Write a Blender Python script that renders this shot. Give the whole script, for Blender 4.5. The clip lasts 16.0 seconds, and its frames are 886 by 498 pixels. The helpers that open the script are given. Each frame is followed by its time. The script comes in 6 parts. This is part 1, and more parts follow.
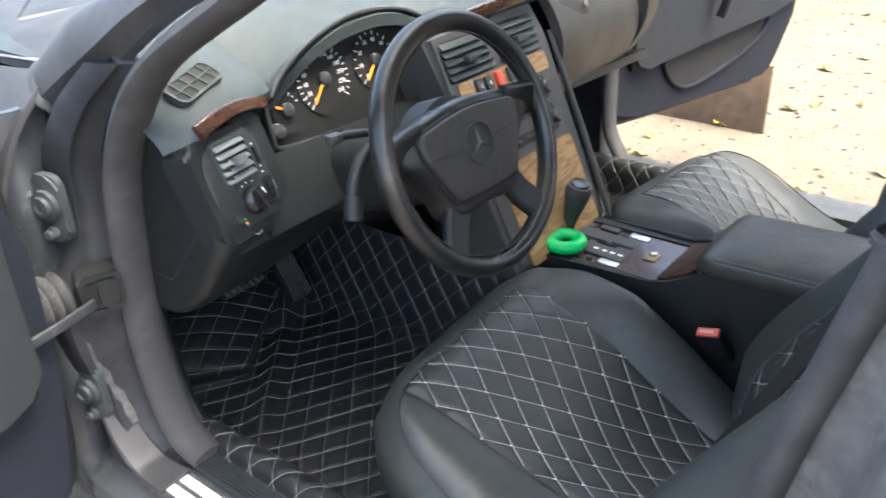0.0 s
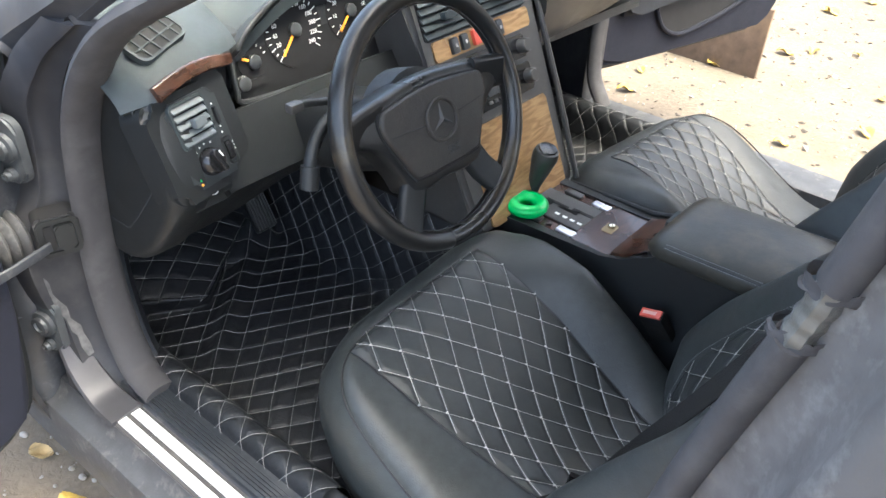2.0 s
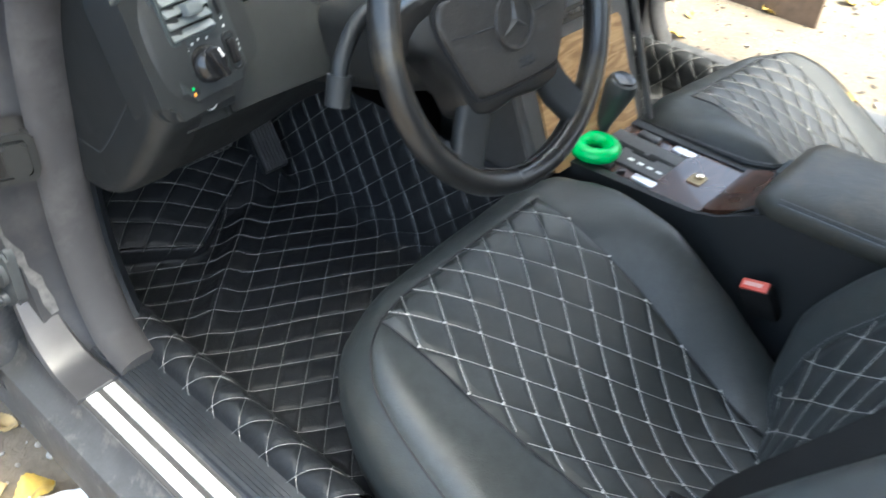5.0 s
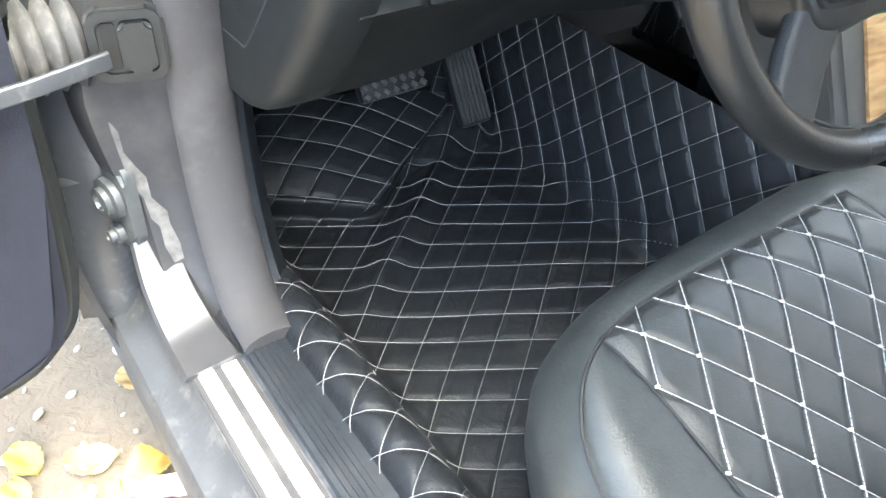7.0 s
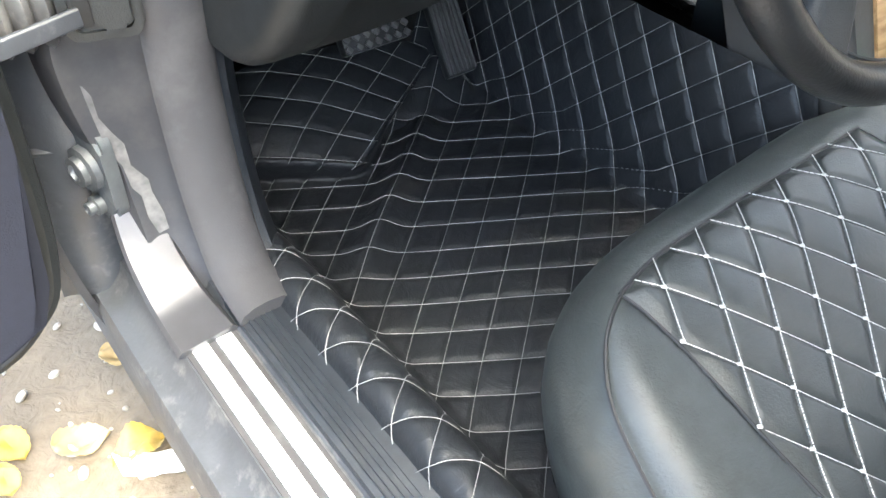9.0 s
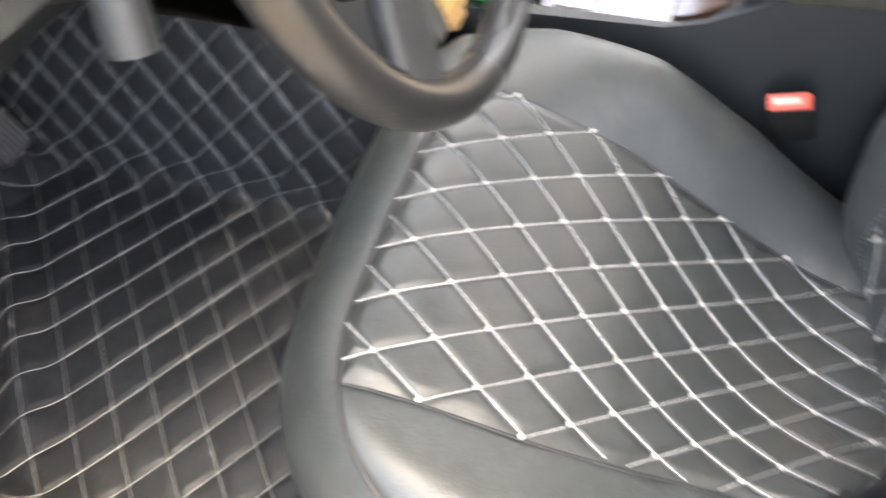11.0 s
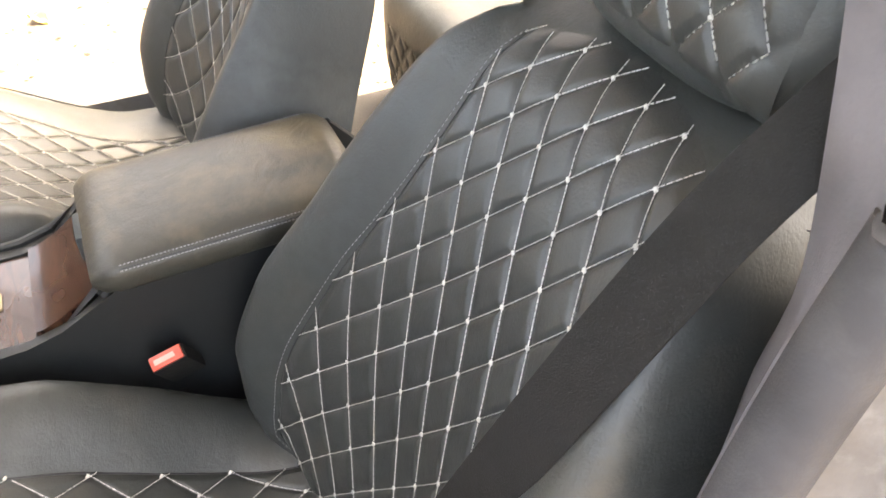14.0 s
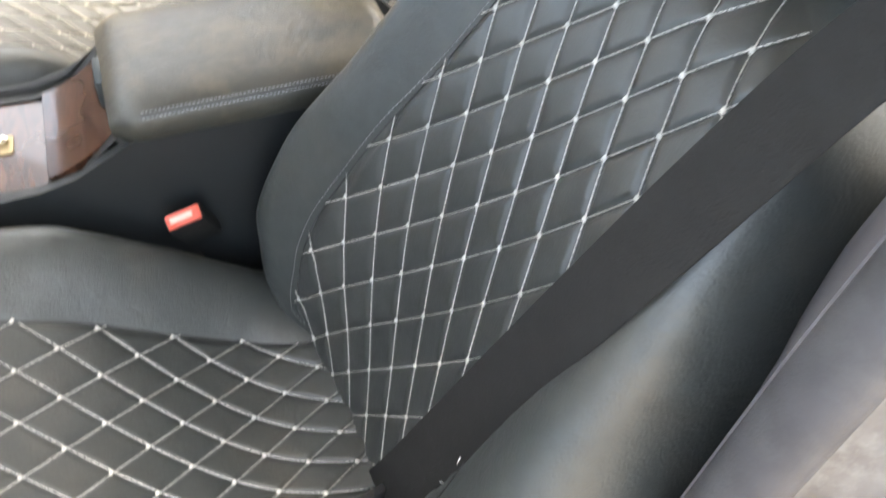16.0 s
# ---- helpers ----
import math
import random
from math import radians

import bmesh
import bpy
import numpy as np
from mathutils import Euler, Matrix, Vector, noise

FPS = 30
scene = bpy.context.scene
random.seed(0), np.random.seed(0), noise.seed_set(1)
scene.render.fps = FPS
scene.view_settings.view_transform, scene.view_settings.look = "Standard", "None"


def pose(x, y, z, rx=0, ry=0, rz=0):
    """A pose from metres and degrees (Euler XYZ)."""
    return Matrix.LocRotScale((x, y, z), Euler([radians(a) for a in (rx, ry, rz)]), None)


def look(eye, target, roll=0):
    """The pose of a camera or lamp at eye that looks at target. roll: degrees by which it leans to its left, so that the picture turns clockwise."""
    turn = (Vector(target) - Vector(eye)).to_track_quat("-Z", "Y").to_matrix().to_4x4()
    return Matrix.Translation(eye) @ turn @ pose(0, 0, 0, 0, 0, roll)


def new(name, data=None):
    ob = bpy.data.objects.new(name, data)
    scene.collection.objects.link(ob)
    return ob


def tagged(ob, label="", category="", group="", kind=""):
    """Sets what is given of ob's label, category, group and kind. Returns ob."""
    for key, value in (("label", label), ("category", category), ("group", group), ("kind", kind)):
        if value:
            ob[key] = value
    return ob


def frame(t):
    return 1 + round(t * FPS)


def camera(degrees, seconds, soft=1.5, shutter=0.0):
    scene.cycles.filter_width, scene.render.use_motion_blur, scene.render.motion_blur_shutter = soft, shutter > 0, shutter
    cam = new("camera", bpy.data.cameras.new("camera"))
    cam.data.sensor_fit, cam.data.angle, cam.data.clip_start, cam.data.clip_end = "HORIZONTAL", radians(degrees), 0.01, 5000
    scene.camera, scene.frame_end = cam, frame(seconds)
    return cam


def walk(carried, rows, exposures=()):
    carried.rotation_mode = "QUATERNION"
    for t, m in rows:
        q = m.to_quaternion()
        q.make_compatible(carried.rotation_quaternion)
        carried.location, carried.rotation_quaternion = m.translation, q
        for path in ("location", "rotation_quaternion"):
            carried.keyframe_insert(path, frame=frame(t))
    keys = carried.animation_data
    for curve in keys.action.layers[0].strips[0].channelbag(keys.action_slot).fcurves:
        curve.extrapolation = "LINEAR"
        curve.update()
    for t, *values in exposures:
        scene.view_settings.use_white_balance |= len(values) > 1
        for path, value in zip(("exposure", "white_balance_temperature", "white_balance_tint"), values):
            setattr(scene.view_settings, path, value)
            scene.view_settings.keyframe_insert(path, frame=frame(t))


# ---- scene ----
cam = camera(56.0, 16.0, 1.5, 0.5)
PATH = [
    (0, (-1.244, -0.681, 1.22), (0.115, 0.455, 0.291), -2.9),
    (0.5, (-1.245, -0.682, 1.229), (0.174, 0.357, 0.276), -1.2),
    (1, (-1.225, -0.691, 1.266), (0.171, 0.359, 0.291), 0.6),
    (1.5, (-1.191, -0.692, 1.31), (0.118, 0.324, 0.191), 2.8),
    (2, (-1.178, -0.694, 1.332), (0.091, 0.335, 0.179), 2.4),
    (2.5, (-1.168, -0.698, 1.339), (0.078, 0.342, 0.171), 1.9),
    (3, (-1.167, -0.697, 1.339), (0.142, 0.258, 0.166), 2.5),
    (3.2, (-1.168, -0.697, 1.335), (0.17, 0.218, 0.163), 2.6),
    (5.3, (-1.019, -0.472, 1.098), (0.138, 0.578, -0.15), 4.9),
    (5.5, (-0.994, -0.45, 1.06), (0.067, 0.685, -0.2), 5.7),
    (6, (-0.948, -0.398, 1.012), (-0.021, 0.831, -0.265), 5.2),
    (6.5, (-0.926, -0.347, 0.97), (-0.035, 0.926, -0.29), 2.4),
    (7, (-0.915, -0.317, 0.947), (-0.021, 0.955, -0.312), 2.2),
    (7.5, (-0.914, -0.31, 0.929), (-0.029, 0.965, -0.333), 1.0),
    (8, (-0.922, -0.295, 0.918), (-0.018, 0.941, -0.369), 0.6),
    (8.2, (-0.922, -0.288, 0.92), (-0.013, 0.91, -0.399), 0.9),
    (10.3, (-0.903, -0.253, 0.937), (0.011, 0.911, -0.408), 1.5),
    (10.5, (-0.872, -0.217, 0.947), (0.148, 0.821, -0.425), -2.3),
    (10.6, (-0.852, -0.192, 0.957), (0.225, 0.715, -0.463), -2.3),
    (10.8, (-0.826, -0.181, 0.969), (0.355, 0.485, -0.501), -3.2),
    (11, (-0.811, -0.187, 0.967), (0.438, 0.261, -0.529), -2.9),
    (11.5, (-0.811, -0.226, 0.981), (0.448, 0.009, -0.554), -4.3),
    (12, (-0.84, -0.289, 1.02), (0.425, -0.105, -0.519), -4.7),
    (12.5, (-0.828, -0.324, 1.07), (0.502, -0.366, -0.424), -2.6),
    (13, (-0.809, -0.332, 1.108), (0.524, -0.678, -0.343), -1.7),
    (13.5, (-0.807, -0.335, 1.14), (0.52, -0.839, -0.269), -2.0),
    (14, (-0.809, -0.332, 1.158), (0.566, -0.924, -0.169), -0.8),
    (14.5, (-0.812, -0.327, 1.171), (0.557, -0.953, -0.146), -0.8),
    (15, (-0.815, -0.323, 1.171), (0.545, -0.937, -0.161), -1.0),
    (15.5, (-0.809, -0.315, 1.145), (0.526, -0.91, -0.22), -0.1),
    (16, (-0.796, -0.296, 1.095), (0.456, -0.853, -0.361), 4.8),
]
walk(cam, [(t, look(eye, target, roll)) for t, eye, target, roll in PATH],
     [(0, 3.62, 6800, 0), (2, 3.75, 6800, 0), (3.2, 3.55, 6900, 0), (5.5, 4.2, 6650, -6), (7, 5.0, 6800, -4), (8.2, 4.85, 6900, -3), (10.3, 4.72, 7400, -1), (11, 5.45, 8400, 5),
      (12.5, 6.05, 8800, 5), (13, 5.85, 9300, 8), (13.5, 5.35, 10000, 10), (14, 4.95, 9900, 7), (15, 4.52, 9500, 5), (15.5, 4.45, 9300, 5), (16, 5.03, 8700, 1)])
# ---------------------------------------------------------------- light
world = bpy.data.worlds.new("sky")
scene.world = world
world.use_nodes = True
wn = world.node_tree
sky = wn.nodes.new("ShaderNodeTexSky")
sky.sky_type = "NISHITA"
sky.sun_disc = False
sky.sun_elevation, sky.sun_rotation = radians(66), radians(161)
sky.air_density, sky.dust_density, sky.ozone_density = 0.5, 4.0, 0.4
wn.links.new(sky.outputs[0], wn.nodes["Background"].inputs[0])
wn.nodes["Background"].inputs[1].default_value = 0.15
sun = new("sun", bpy.data.lights.new("sun", "SUN"))
sun.data.energy, sun.data.angle, sun.data.color = 0.3, radians(20), (1.0, 0.93, 0.84)
sun.matrix_world = look((0.9, -2.6, 6.2), (0, 0, 0))


# ---------------------------------------------------------------- materials
def material(name, color, rough=0.5, metal=0.0, vary=0.25, scale=40.0, bump=0.0, bump_scale=300.0, dirt_or_sheen=None, dirt_or_sheen_scale=6.0,
             dirt_or_sheen_at=(0.55, 0.75), spec=0.5, coat=0.0, per_object=0.0, wrinkle=0.0):
    """A surface with variation at two scales, fine relief and, where asked, blotches: dusty stains or sheen put into
    the colour.
    """
    m = bpy.data.materials.new(name)
    m.use_nodes = True
    t = m.node_tree
    b = t.nodes["Principled BSDF"]
    co = t.nodes.new("ShaderNodeTexCoord")

    def noise_node(s, detail=4.0, rough_=0.55):
        n = t.nodes.new("ShaderNodeTexNoise")
        n.inputs["Scale"].default_value, n.inputs["Detail"].default_value, n.inputs["Roughness"].default_value = s, detail, rough_
        t.links.new(co.outputs["Object"], n.inputs["Vector"])
        return n

    def mix(fac, a, c):
        x = t.nodes.new("ShaderNodeMix")
        x.data_type = "RGBA"
        for sock, val in ((x.inputs[0], fac), (x.inputs[6], a), (x.inputs[7], c)):
            if hasattr(val, "links"):
                t.links.new(val, sock)
            else:
                sock.default_value = val if isinstance(val, float) else (*val, 1)
        return x.outputs[2]

    def ramp(src, lo, hi):
        r = t.nodes.new("ShaderNodeMapRange")
        r.inputs[1].default_value, r.inputs[2].default_value = lo, hi
        t.links.new(src, r.inputs[0])
        return r.outputs[0]

    fine, broad = noise_node(scale), noise_node(scale / 9.0, 3.0)
    dark = tuple(c * (1 - vary) for c in color)
    light = tuple(min(1.0, c * (1 + vary)) for c in color)
    col = mix(ramp(fine.outputs[0], 0.3, 0.7), dark, light)
    col = mix(ramp(broad.outputs[0], 0.35, 0.7), col, tuple(c * (1 - 0.5 * vary) for c in color))
    if per_object:
        info = t.nodes.new("ShaderNodeObjectInfo")
        col = mix(ramp(info.outputs["Random"], 0.0, 1.0 / max(per_object, 0.01)), col, tuple(c * 0.5 for c in color))
    rough_out = ramp(broad.outputs[0], 0.2, 0.8)
    rr = t.nodes.new("ShaderNodeMapRange")
    rr.inputs[3].default_value, rr.inputs[4].default_value = max(0.03, rough - 0.08), min(1.0, rough + 0.1)
    t.links.new(rough_out, rr.inputs[0])
    if dirt_or_sheen is not None:
        d = noise_node(dirt_or_sheen_scale, 6.0, 0.65)
        fac = ramp(d.outputs[0], *dirt_or_sheen_at)
        col = mix(fac, col, dirt_or_sheen)
    t.links.new(col, b.inputs["Base Color"])
    t.links.new(rr.outputs[0], b.inputs["Roughness"])
    b.inputs["Metallic"].default_value = metal
    b.inputs["Specular IOR Level"].default_value = spec
    b.inputs["Coat Weight"].default_value = coat
    if bump:
        bn = noise_node(bump_scale, 3.0)
        bp = t.nodes.new("ShaderNodeBump")
        bp.inputs["Strength"].default_value, bp.inputs["Distance"].default_value = bump, 0.001
        t.links.new(bn.outputs[0], bp.inputs["Height"])
        t.links.new(bp.outputs[0], b.inputs["Normal"])
        if wrinkle:
            wv = noise_node(24.0, 5.0, 0.6)
            wv.inputs["Distortion"].default_value = 1.2
            wb = t.nodes.new("ShaderNodeBump")
            wb.inputs["Strength"].default_value, wb.inputs["Distance"].default_value = wrinkle, 0.006
            t.links.new(wv.outputs[0], wb.inputs["Height"])
            t.links.new(wb.outputs[0], bp.inputs["Normal"])
    return m


def wood_material(name, a, c, rough=0.34, scale=14.0):
    m = material(name, a, rough=rough, vary=0.2, scale=60, coat=0.25)
    t = m.node_tree
    b = t.nodes["Principled BSDF"]
    co = t.nodes.new("ShaderNodeTexCoord")
    mp = t.nodes.new("ShaderNodeMapping")
    mp.inputs["Scale"].default_value = (1.0, 5.0, 5.0)
    w = t.nodes.new("ShaderNodeTexNoise")
    w.inputs["Scale"].default_value, w.inputs["Detail"].default_value, w.inputs["Distortion"].default_value = scale, 6.0, 1.6
    t.links.new(co.outputs["Object"], mp.inputs[0])
    t.links.new(mp.outputs[0], w.inputs["Vector"])
    r = t.nodes.new("ShaderNodeValToRGB")
    r.color_ramp.elements[0].position, r.color_ramp.elements[0].color = 0.35, (*a, 1)
    r.color_ramp.elements[1].position, r.color_ramp.elements[1].color = 0.65, (*c, 1)
    t.links.new(w.outputs[0], r.inputs[0])
    t.links.new(r.outputs[0], b.inputs["Base Color"])
    return m


# brownish blotches on the black leather stand in for warm reflected ground light
LEATHER = material("black_leather", (0.0245, 0.0285, 0.0278), rough=0.49, wrinkle=0.18, vary=0.25, scale=60, bump=0.4, bump_scale=420, dirt_or_sheen=(0.052, 0.047, 0.038), dirt_or_sheen_scale=4.5, dirt_or_sheen_at=(0.55, 0.85), spec=0.55)
LEATHER_QUILT = material("quilted_black_leather", (0.0225, 0.0253, 0.0243), rough=0.46, wrinkle=0.12, vary=0.3, scale=50, bump=0.35, bump_scale=450, dirt_or_sheen=(0.044, 0.039, 0.031), dirt_or_sheen_scale=5, dirt_or_sheen_at=(0.55, 0.85), spec=0.65)
LEATHER_MAT = material("mat_leather", (0.012, 0.0135, 0.016), rough=0.46, vary=0.35, scale=40, bump=0.25, bump_scale=350, dirt_or_sheen=(0.035, 0.033, 0.031), dirt_or_sheen_scale=9, dirt_or_sheen_at=(0.6, 0.9), spec=0.3, wrinkle=0.35)
# worn armrest leather; tan blotches paint in warm light reflected from the ground
LEATHER_ARM = material("tan_sheen_worn_leather", (0.030, 0.029, 0.023), rough=0.44, wrinkle=0.25, vary=0.25, scale=60, bump=0.4, bump_scale=420, dirt_or_sheen=(0.120, 0.092, 0.054), dirt_or_sheen_scale=5, dirt_or_sheen_at=(0.45, 0.72), spec=0.55)
RIM = material("worn_rim_leather", (0.012, 0.012, 0.012), rough=0.30, vary=0.3, scale=30, bump=0.25, bump_scale=400, dirt_or_sheen=(0.10, 0.080, 0.050), dirt_or_sheen_scale=6, dirt_or_sheen_at=(0.56, 0.78))
TRIM = material("grey_pillar_trim", (0.095, 0.088, 0.095), rough=0.75, vary=0.3, scale=24, bump=0.3, bump_scale=400)
THREAD = material("white_thread", (0.45, 0.435, 0.40), rough=0.8, vary=0.15, scale=300)
THREAD_MAT = material("grey_thread", (0.21, 0.21, 0.21), rough=0.8, vary=0.25, scale=200)
PIPING = material("black_piping", (0.012, 0.012, 0.013), rough=0.6, vary=0.2)
PLASTIC = material("black_plastic", (0.0085, 0.0100, 0.0110), spec=0.42, rough=0.5, vary=0.2, scale=90, bump=0.4, bump_scale=700)
PLASTIC_GLOSS = material("glossy_black_plastic", (0.012, 0.012, 0.013), rough=0.22, vary=0.15)
PLASTIC_DASH = material("dash_grey_plastic", (0.030, 0.038, 0.041), rough=0.60, vary=0.15, scale=90, bump=0.4, bump_scale=800, dirt_or_sheen=(0.055, 0.06, 0.059), dirt_or_sheen_scale=7, dirt_or_sheen_at=(0.6, 0.9), spec=0.3)
VENT_GREY = material("pale_vent_plastic", (0.085, 0.097, 0.103), rough=0.5, vary=0.15, scale=90)
PLASTIC_GREY = material("grey_plastic", (0.036, 0.035, 0.034), rough=0.45, vary=0.15, scale=80, bump=0.3, bump_scale=700)
SILL_PLASTIC = material("dark_sill_plastic", (0.017, 0.020, 0.025), rough=0.36, vary=0.25, scale=60, bump=0.3, bump_scale=600, dirt_or_sheen=(0.045, 0.046, 0.048), dirt_or_sheen_scale=11, dirt_or_sheen_at=(0.5, 0.85))
BEZEL = material("dark_bezel", (0.022, 0.025, 0.028), rough=0.4, vary=0.15, bump=0.2, bump_scale=700)
# near-black; where a hollow is drawn flat, its shade is this colour
DARK = material("dark_void", (0.006, 0.006, 0.007), rough=0.9, vary=0.2)
RUBBER = material("dusty_rubber", (0.036, 0.035, 0.038), rough=0.75, vary=0.25, scale=30, bump=0.3, bump_scale=500, dirt_or_sheen=(0.075, 0.073, 0.073), dirt_or_sheen_scale=12, dirt_or_sheen_at=(0.5, 0.85))
BOOT = material("pale_greasy_rubber", (0.075, 0.076, 0.08), rough=0.35, vary=0.5, scale=35, dirt_or_sheen=(0.17, 0.17, 0.17), dirt_or_sheen_scale=40, dirt_or_sheen_at=(0.5, 0.75), bump=0.4, bump_scale=200)
PAINT = material("grey_violet_paint", (0.030, 0.031, 0.036), rough=0.55, metal=0.1, vary=0.25, scale=25, dirt_or_sheen=(0.062, 0.060, 0.060), dirt_or_sheen_scale=9, dirt_or_sheen_at=(0.45, 0.8), spec=0.3)
PAINT_DIRTY = material("dirty_paint", (0.108, 0.103, 0.101), rough=0.55, metal=0.1, vary=0.35, scale=30, dirt_or_sheen=(0.20, 0.196, 0.192), dirt_or_sheen_scale=26, dirt_or_sheen_at=(0.52, 0.80), bump=0.3, bump_scale=200)
PAINT_SILL = material("scuffed_sill_paint", (0.052, 0.056, 0.064), rough=0.5, metal=0.1, vary=0.4, scale=30, dirt_or_sheen=(0.16, 0.158, 0.155), dirt_or_sheen_scale=26, dirt_or_sheen_at=(0.55, 0.8), bump=0.4, bump_scale=160)
PAINT_GREASY = material("greasy_paint", (0.040, 0.044, 0.052), rough=0.42, metal=0.15, vary=0.45, scale=22, dirt_or_sheen=(0.13, 0.13, 0.13), dirt_or_sheen_scale=30, dirt_or_sheen_at=(0.58, 0.8), bump=0.5, bump_scale=120, coat=0.2)
STEEL_WORN = material("worn_edge", (0.22, 0.22, 0.23), rough=0.6, vary=0.4, scale=60)
CHIPPED = material("chipped_primer", (0.085, 0.084, 0.086), rough=0.75, vary=0.35, scale=90)
STEEL = material("brushed_steel", (0.75, 0.76, 0.78), rough=0.38, metal=0.35, vary=0.1, scale=120)
PAINT_SKY_SHEEN = material("pale_sky_sheen_paint", (0.075, 0.076, 0.085), rough=0.34, metal=0.5, vary=0.2, scale=20, coat=0.4)
CHROME = material("chrome", (0.55, 0.52, 0.45), rough=0.22, metal=1.0, vary=0.05)
BRASS = material("dull_brass", (0.30, 0.23, 0.13), rough=0.4, metal=0.8, vary=0.25, scale=120)
HINGE = material("greasy_steel", (0.13, 0.14, 0.15), rough=0.4, metal=0.6, vary=0.4, scale=60, bump=0.5, bump_scale=250)
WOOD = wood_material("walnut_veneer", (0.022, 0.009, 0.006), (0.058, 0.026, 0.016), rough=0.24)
# paler copy of the walnut, the light on it put into the colour
WOOD_LIT = wood_material("lit_wood_veneer", (0.20, 0.115, 0.05), (0.34, 0.21, 0.10), rough=0.22)
GREEN = material("green_plastic", (0.0, 0.46, 0.10), rough=0.28, vary=0.06)
RED = material("red_plastic", (0.55, 0.07, 0.045), rough=0.35, vary=0.08)
ORANGE = material("orange_paint", (0.85, 0.30, 0.03), rough=0.5, vary=0.05)
WHITE = material("white_marking", (0.75, 0.75, 0.72), rough=0.5, vary=0.05)
PALE_PRINT = material("pale_red_print", (0.62, 0.33, 0.28), rough=0.5, vary=0.1)
SILVER = material("silver_button", (0.62, 0.62, 0.63), rough=0.25, metal=0.7, vary=0.06)
CARPET = material("black_carpet", (0.010, 0.010, 0.012), rough=0.95, vary=0.4, scale=120, bump=0.8, bump_scale=600)
BELT = material("belt_webbing", (0.0075, 0.0073, 0.0070), rough=0.75, vary=0.3, scale=60, bump=0.8, bump_scale=700, spec=0.25)
FOAM = material("white_foam", (0.72, 0.72, 0.72), rough=0.9, vary=0.08, bump=0.4, bump_scale=200)
DOORCARD = material("door_card", (0.010, 0.0115, 0.019), rough=0.7, spec=0.2, vary=0.2, scale=70, bump=0.35, bump_scale=600)
DOORCARD_TOP = material("door_card_grey", (0.016, 0.018, 0.023), spec=0.25, rough=0.7, vary=0.15, bump=0.3, bump_scale=600)
HEADLINER = material("headliner", (0.38, 0.37, 0.35), rough=0.95, vary=0.1)
SAND = material("sandy_ground", (0.128, 0.103, 0.075), rough=0.95, vary=0.4, scale=60, bump=1.0, bump_scale=160, wrinkle=1.0, dirt_or_sheen=(0.170, 0.135, 0.095), dirt_or_sheen_scale=1.4, dirt_or_sheen_at=(0.4, 0.7))
PEBBLE = material("pebbles", (0.36, 0.33, 0.29), rough=0.9, vary=0.35, scale=9)
# dark flakes: bits of grit and leaf, and the small shadows of pebbles
GRIT = material("dark_grit_and_shade", (0.05, 0.042, 0.034), rough=0.9, vary=0.5, scale=7)
LEAF = material("yellow_leaf", (0.44, 0.30, 0.07), rough=0.6, vary=0.35, scale=40)
LEAF_DRY = material("dry_leaf", (0.42, 0.30, 0.14), rough=0.7, vary=0.35, scale=40)
PAPER = material("white_paper", (0.78, 0.76, 0.74), rough=0.8, vary=0.15, scale=30)
BOARD = material("rusty_board", (0.11, 0.075, 0.05), rough=0.9, vary=0.3, scale=20, dirt_or_sheen=(0.15, 0.10, 0.06), dirt_or_sheen_scale=8, dirt_or_sheen_at=(0.5, 0.7))
TAPE = material("torn_foil_tape", (0.11, 0.107, 0.097), rough=0.3, vary=0.35, scale=60, bump=0.8, bump_scale=200)
CLUSTER = material("matt_black_dial", (0.010, 0.010, 0.011), rough=0.6, vary=0.2, spec=0.2)
PAD = material("grained_airbag_cover", (0.021, 0.019, 0.017), rough=0.5, vary=0.3, scale=50, bump=0.9, bump_scale=330, dirt_or_sheen=(0.034, 0.030, 0.025), dirt_or_sheen_scale=8, dirt_or_sheen_at=(0.5, 0.8), wrinkle=0.25)
GLASS = bpy.data.materials.new("clear_glass")
GLASS.use_nodes = True
gb = GLASS.node_tree.nodes["Principled BSDF"]
gb.inputs["Base Color"].default_value = (0.95, 0.97, 0.96, 1)
gb.inputs["Transmission Weight"].default_value, gb.inputs["Roughness"].default_value, gb.inputs["IOR"].default_value = 1.0, 0.02, 1.05


# ---------------------------------------------------------------- mesh helpers
def link(name, bm, mat, smooth=True):
    me = bpy.data.meshes.new(name)
    bmesh.ops.recalc_face_normals(bm, faces=bm.faces)
    bm.to_mesh(me)
    bm.free()
    if smooth:
        me.polygons.foreach_set("use_smooth", [True] * len(me.polygons))
        me.set_sharp_from_angle(angle=radians(42))
    me.materials.append(mat)
    return new(name, me)


def part(name, bm, mat, parent, label="", smooth=True):
    ob = link(name, bm, mat, smooth)
    ob.parent = parent
    ob.matrix_parent_inverse = parent.matrix_world.inverted()
    if label:
        ob["label"] = label
    return ob


def thing(name, at, label, category, group="", kind=""):
    ob = new(name)
    ob.empty_display_size = 0.05
    ob.matrix_world = Matrix.Translation(at)
    bpy.context.view_layer.update()
    return tagged(ob, label, category, group, kind)


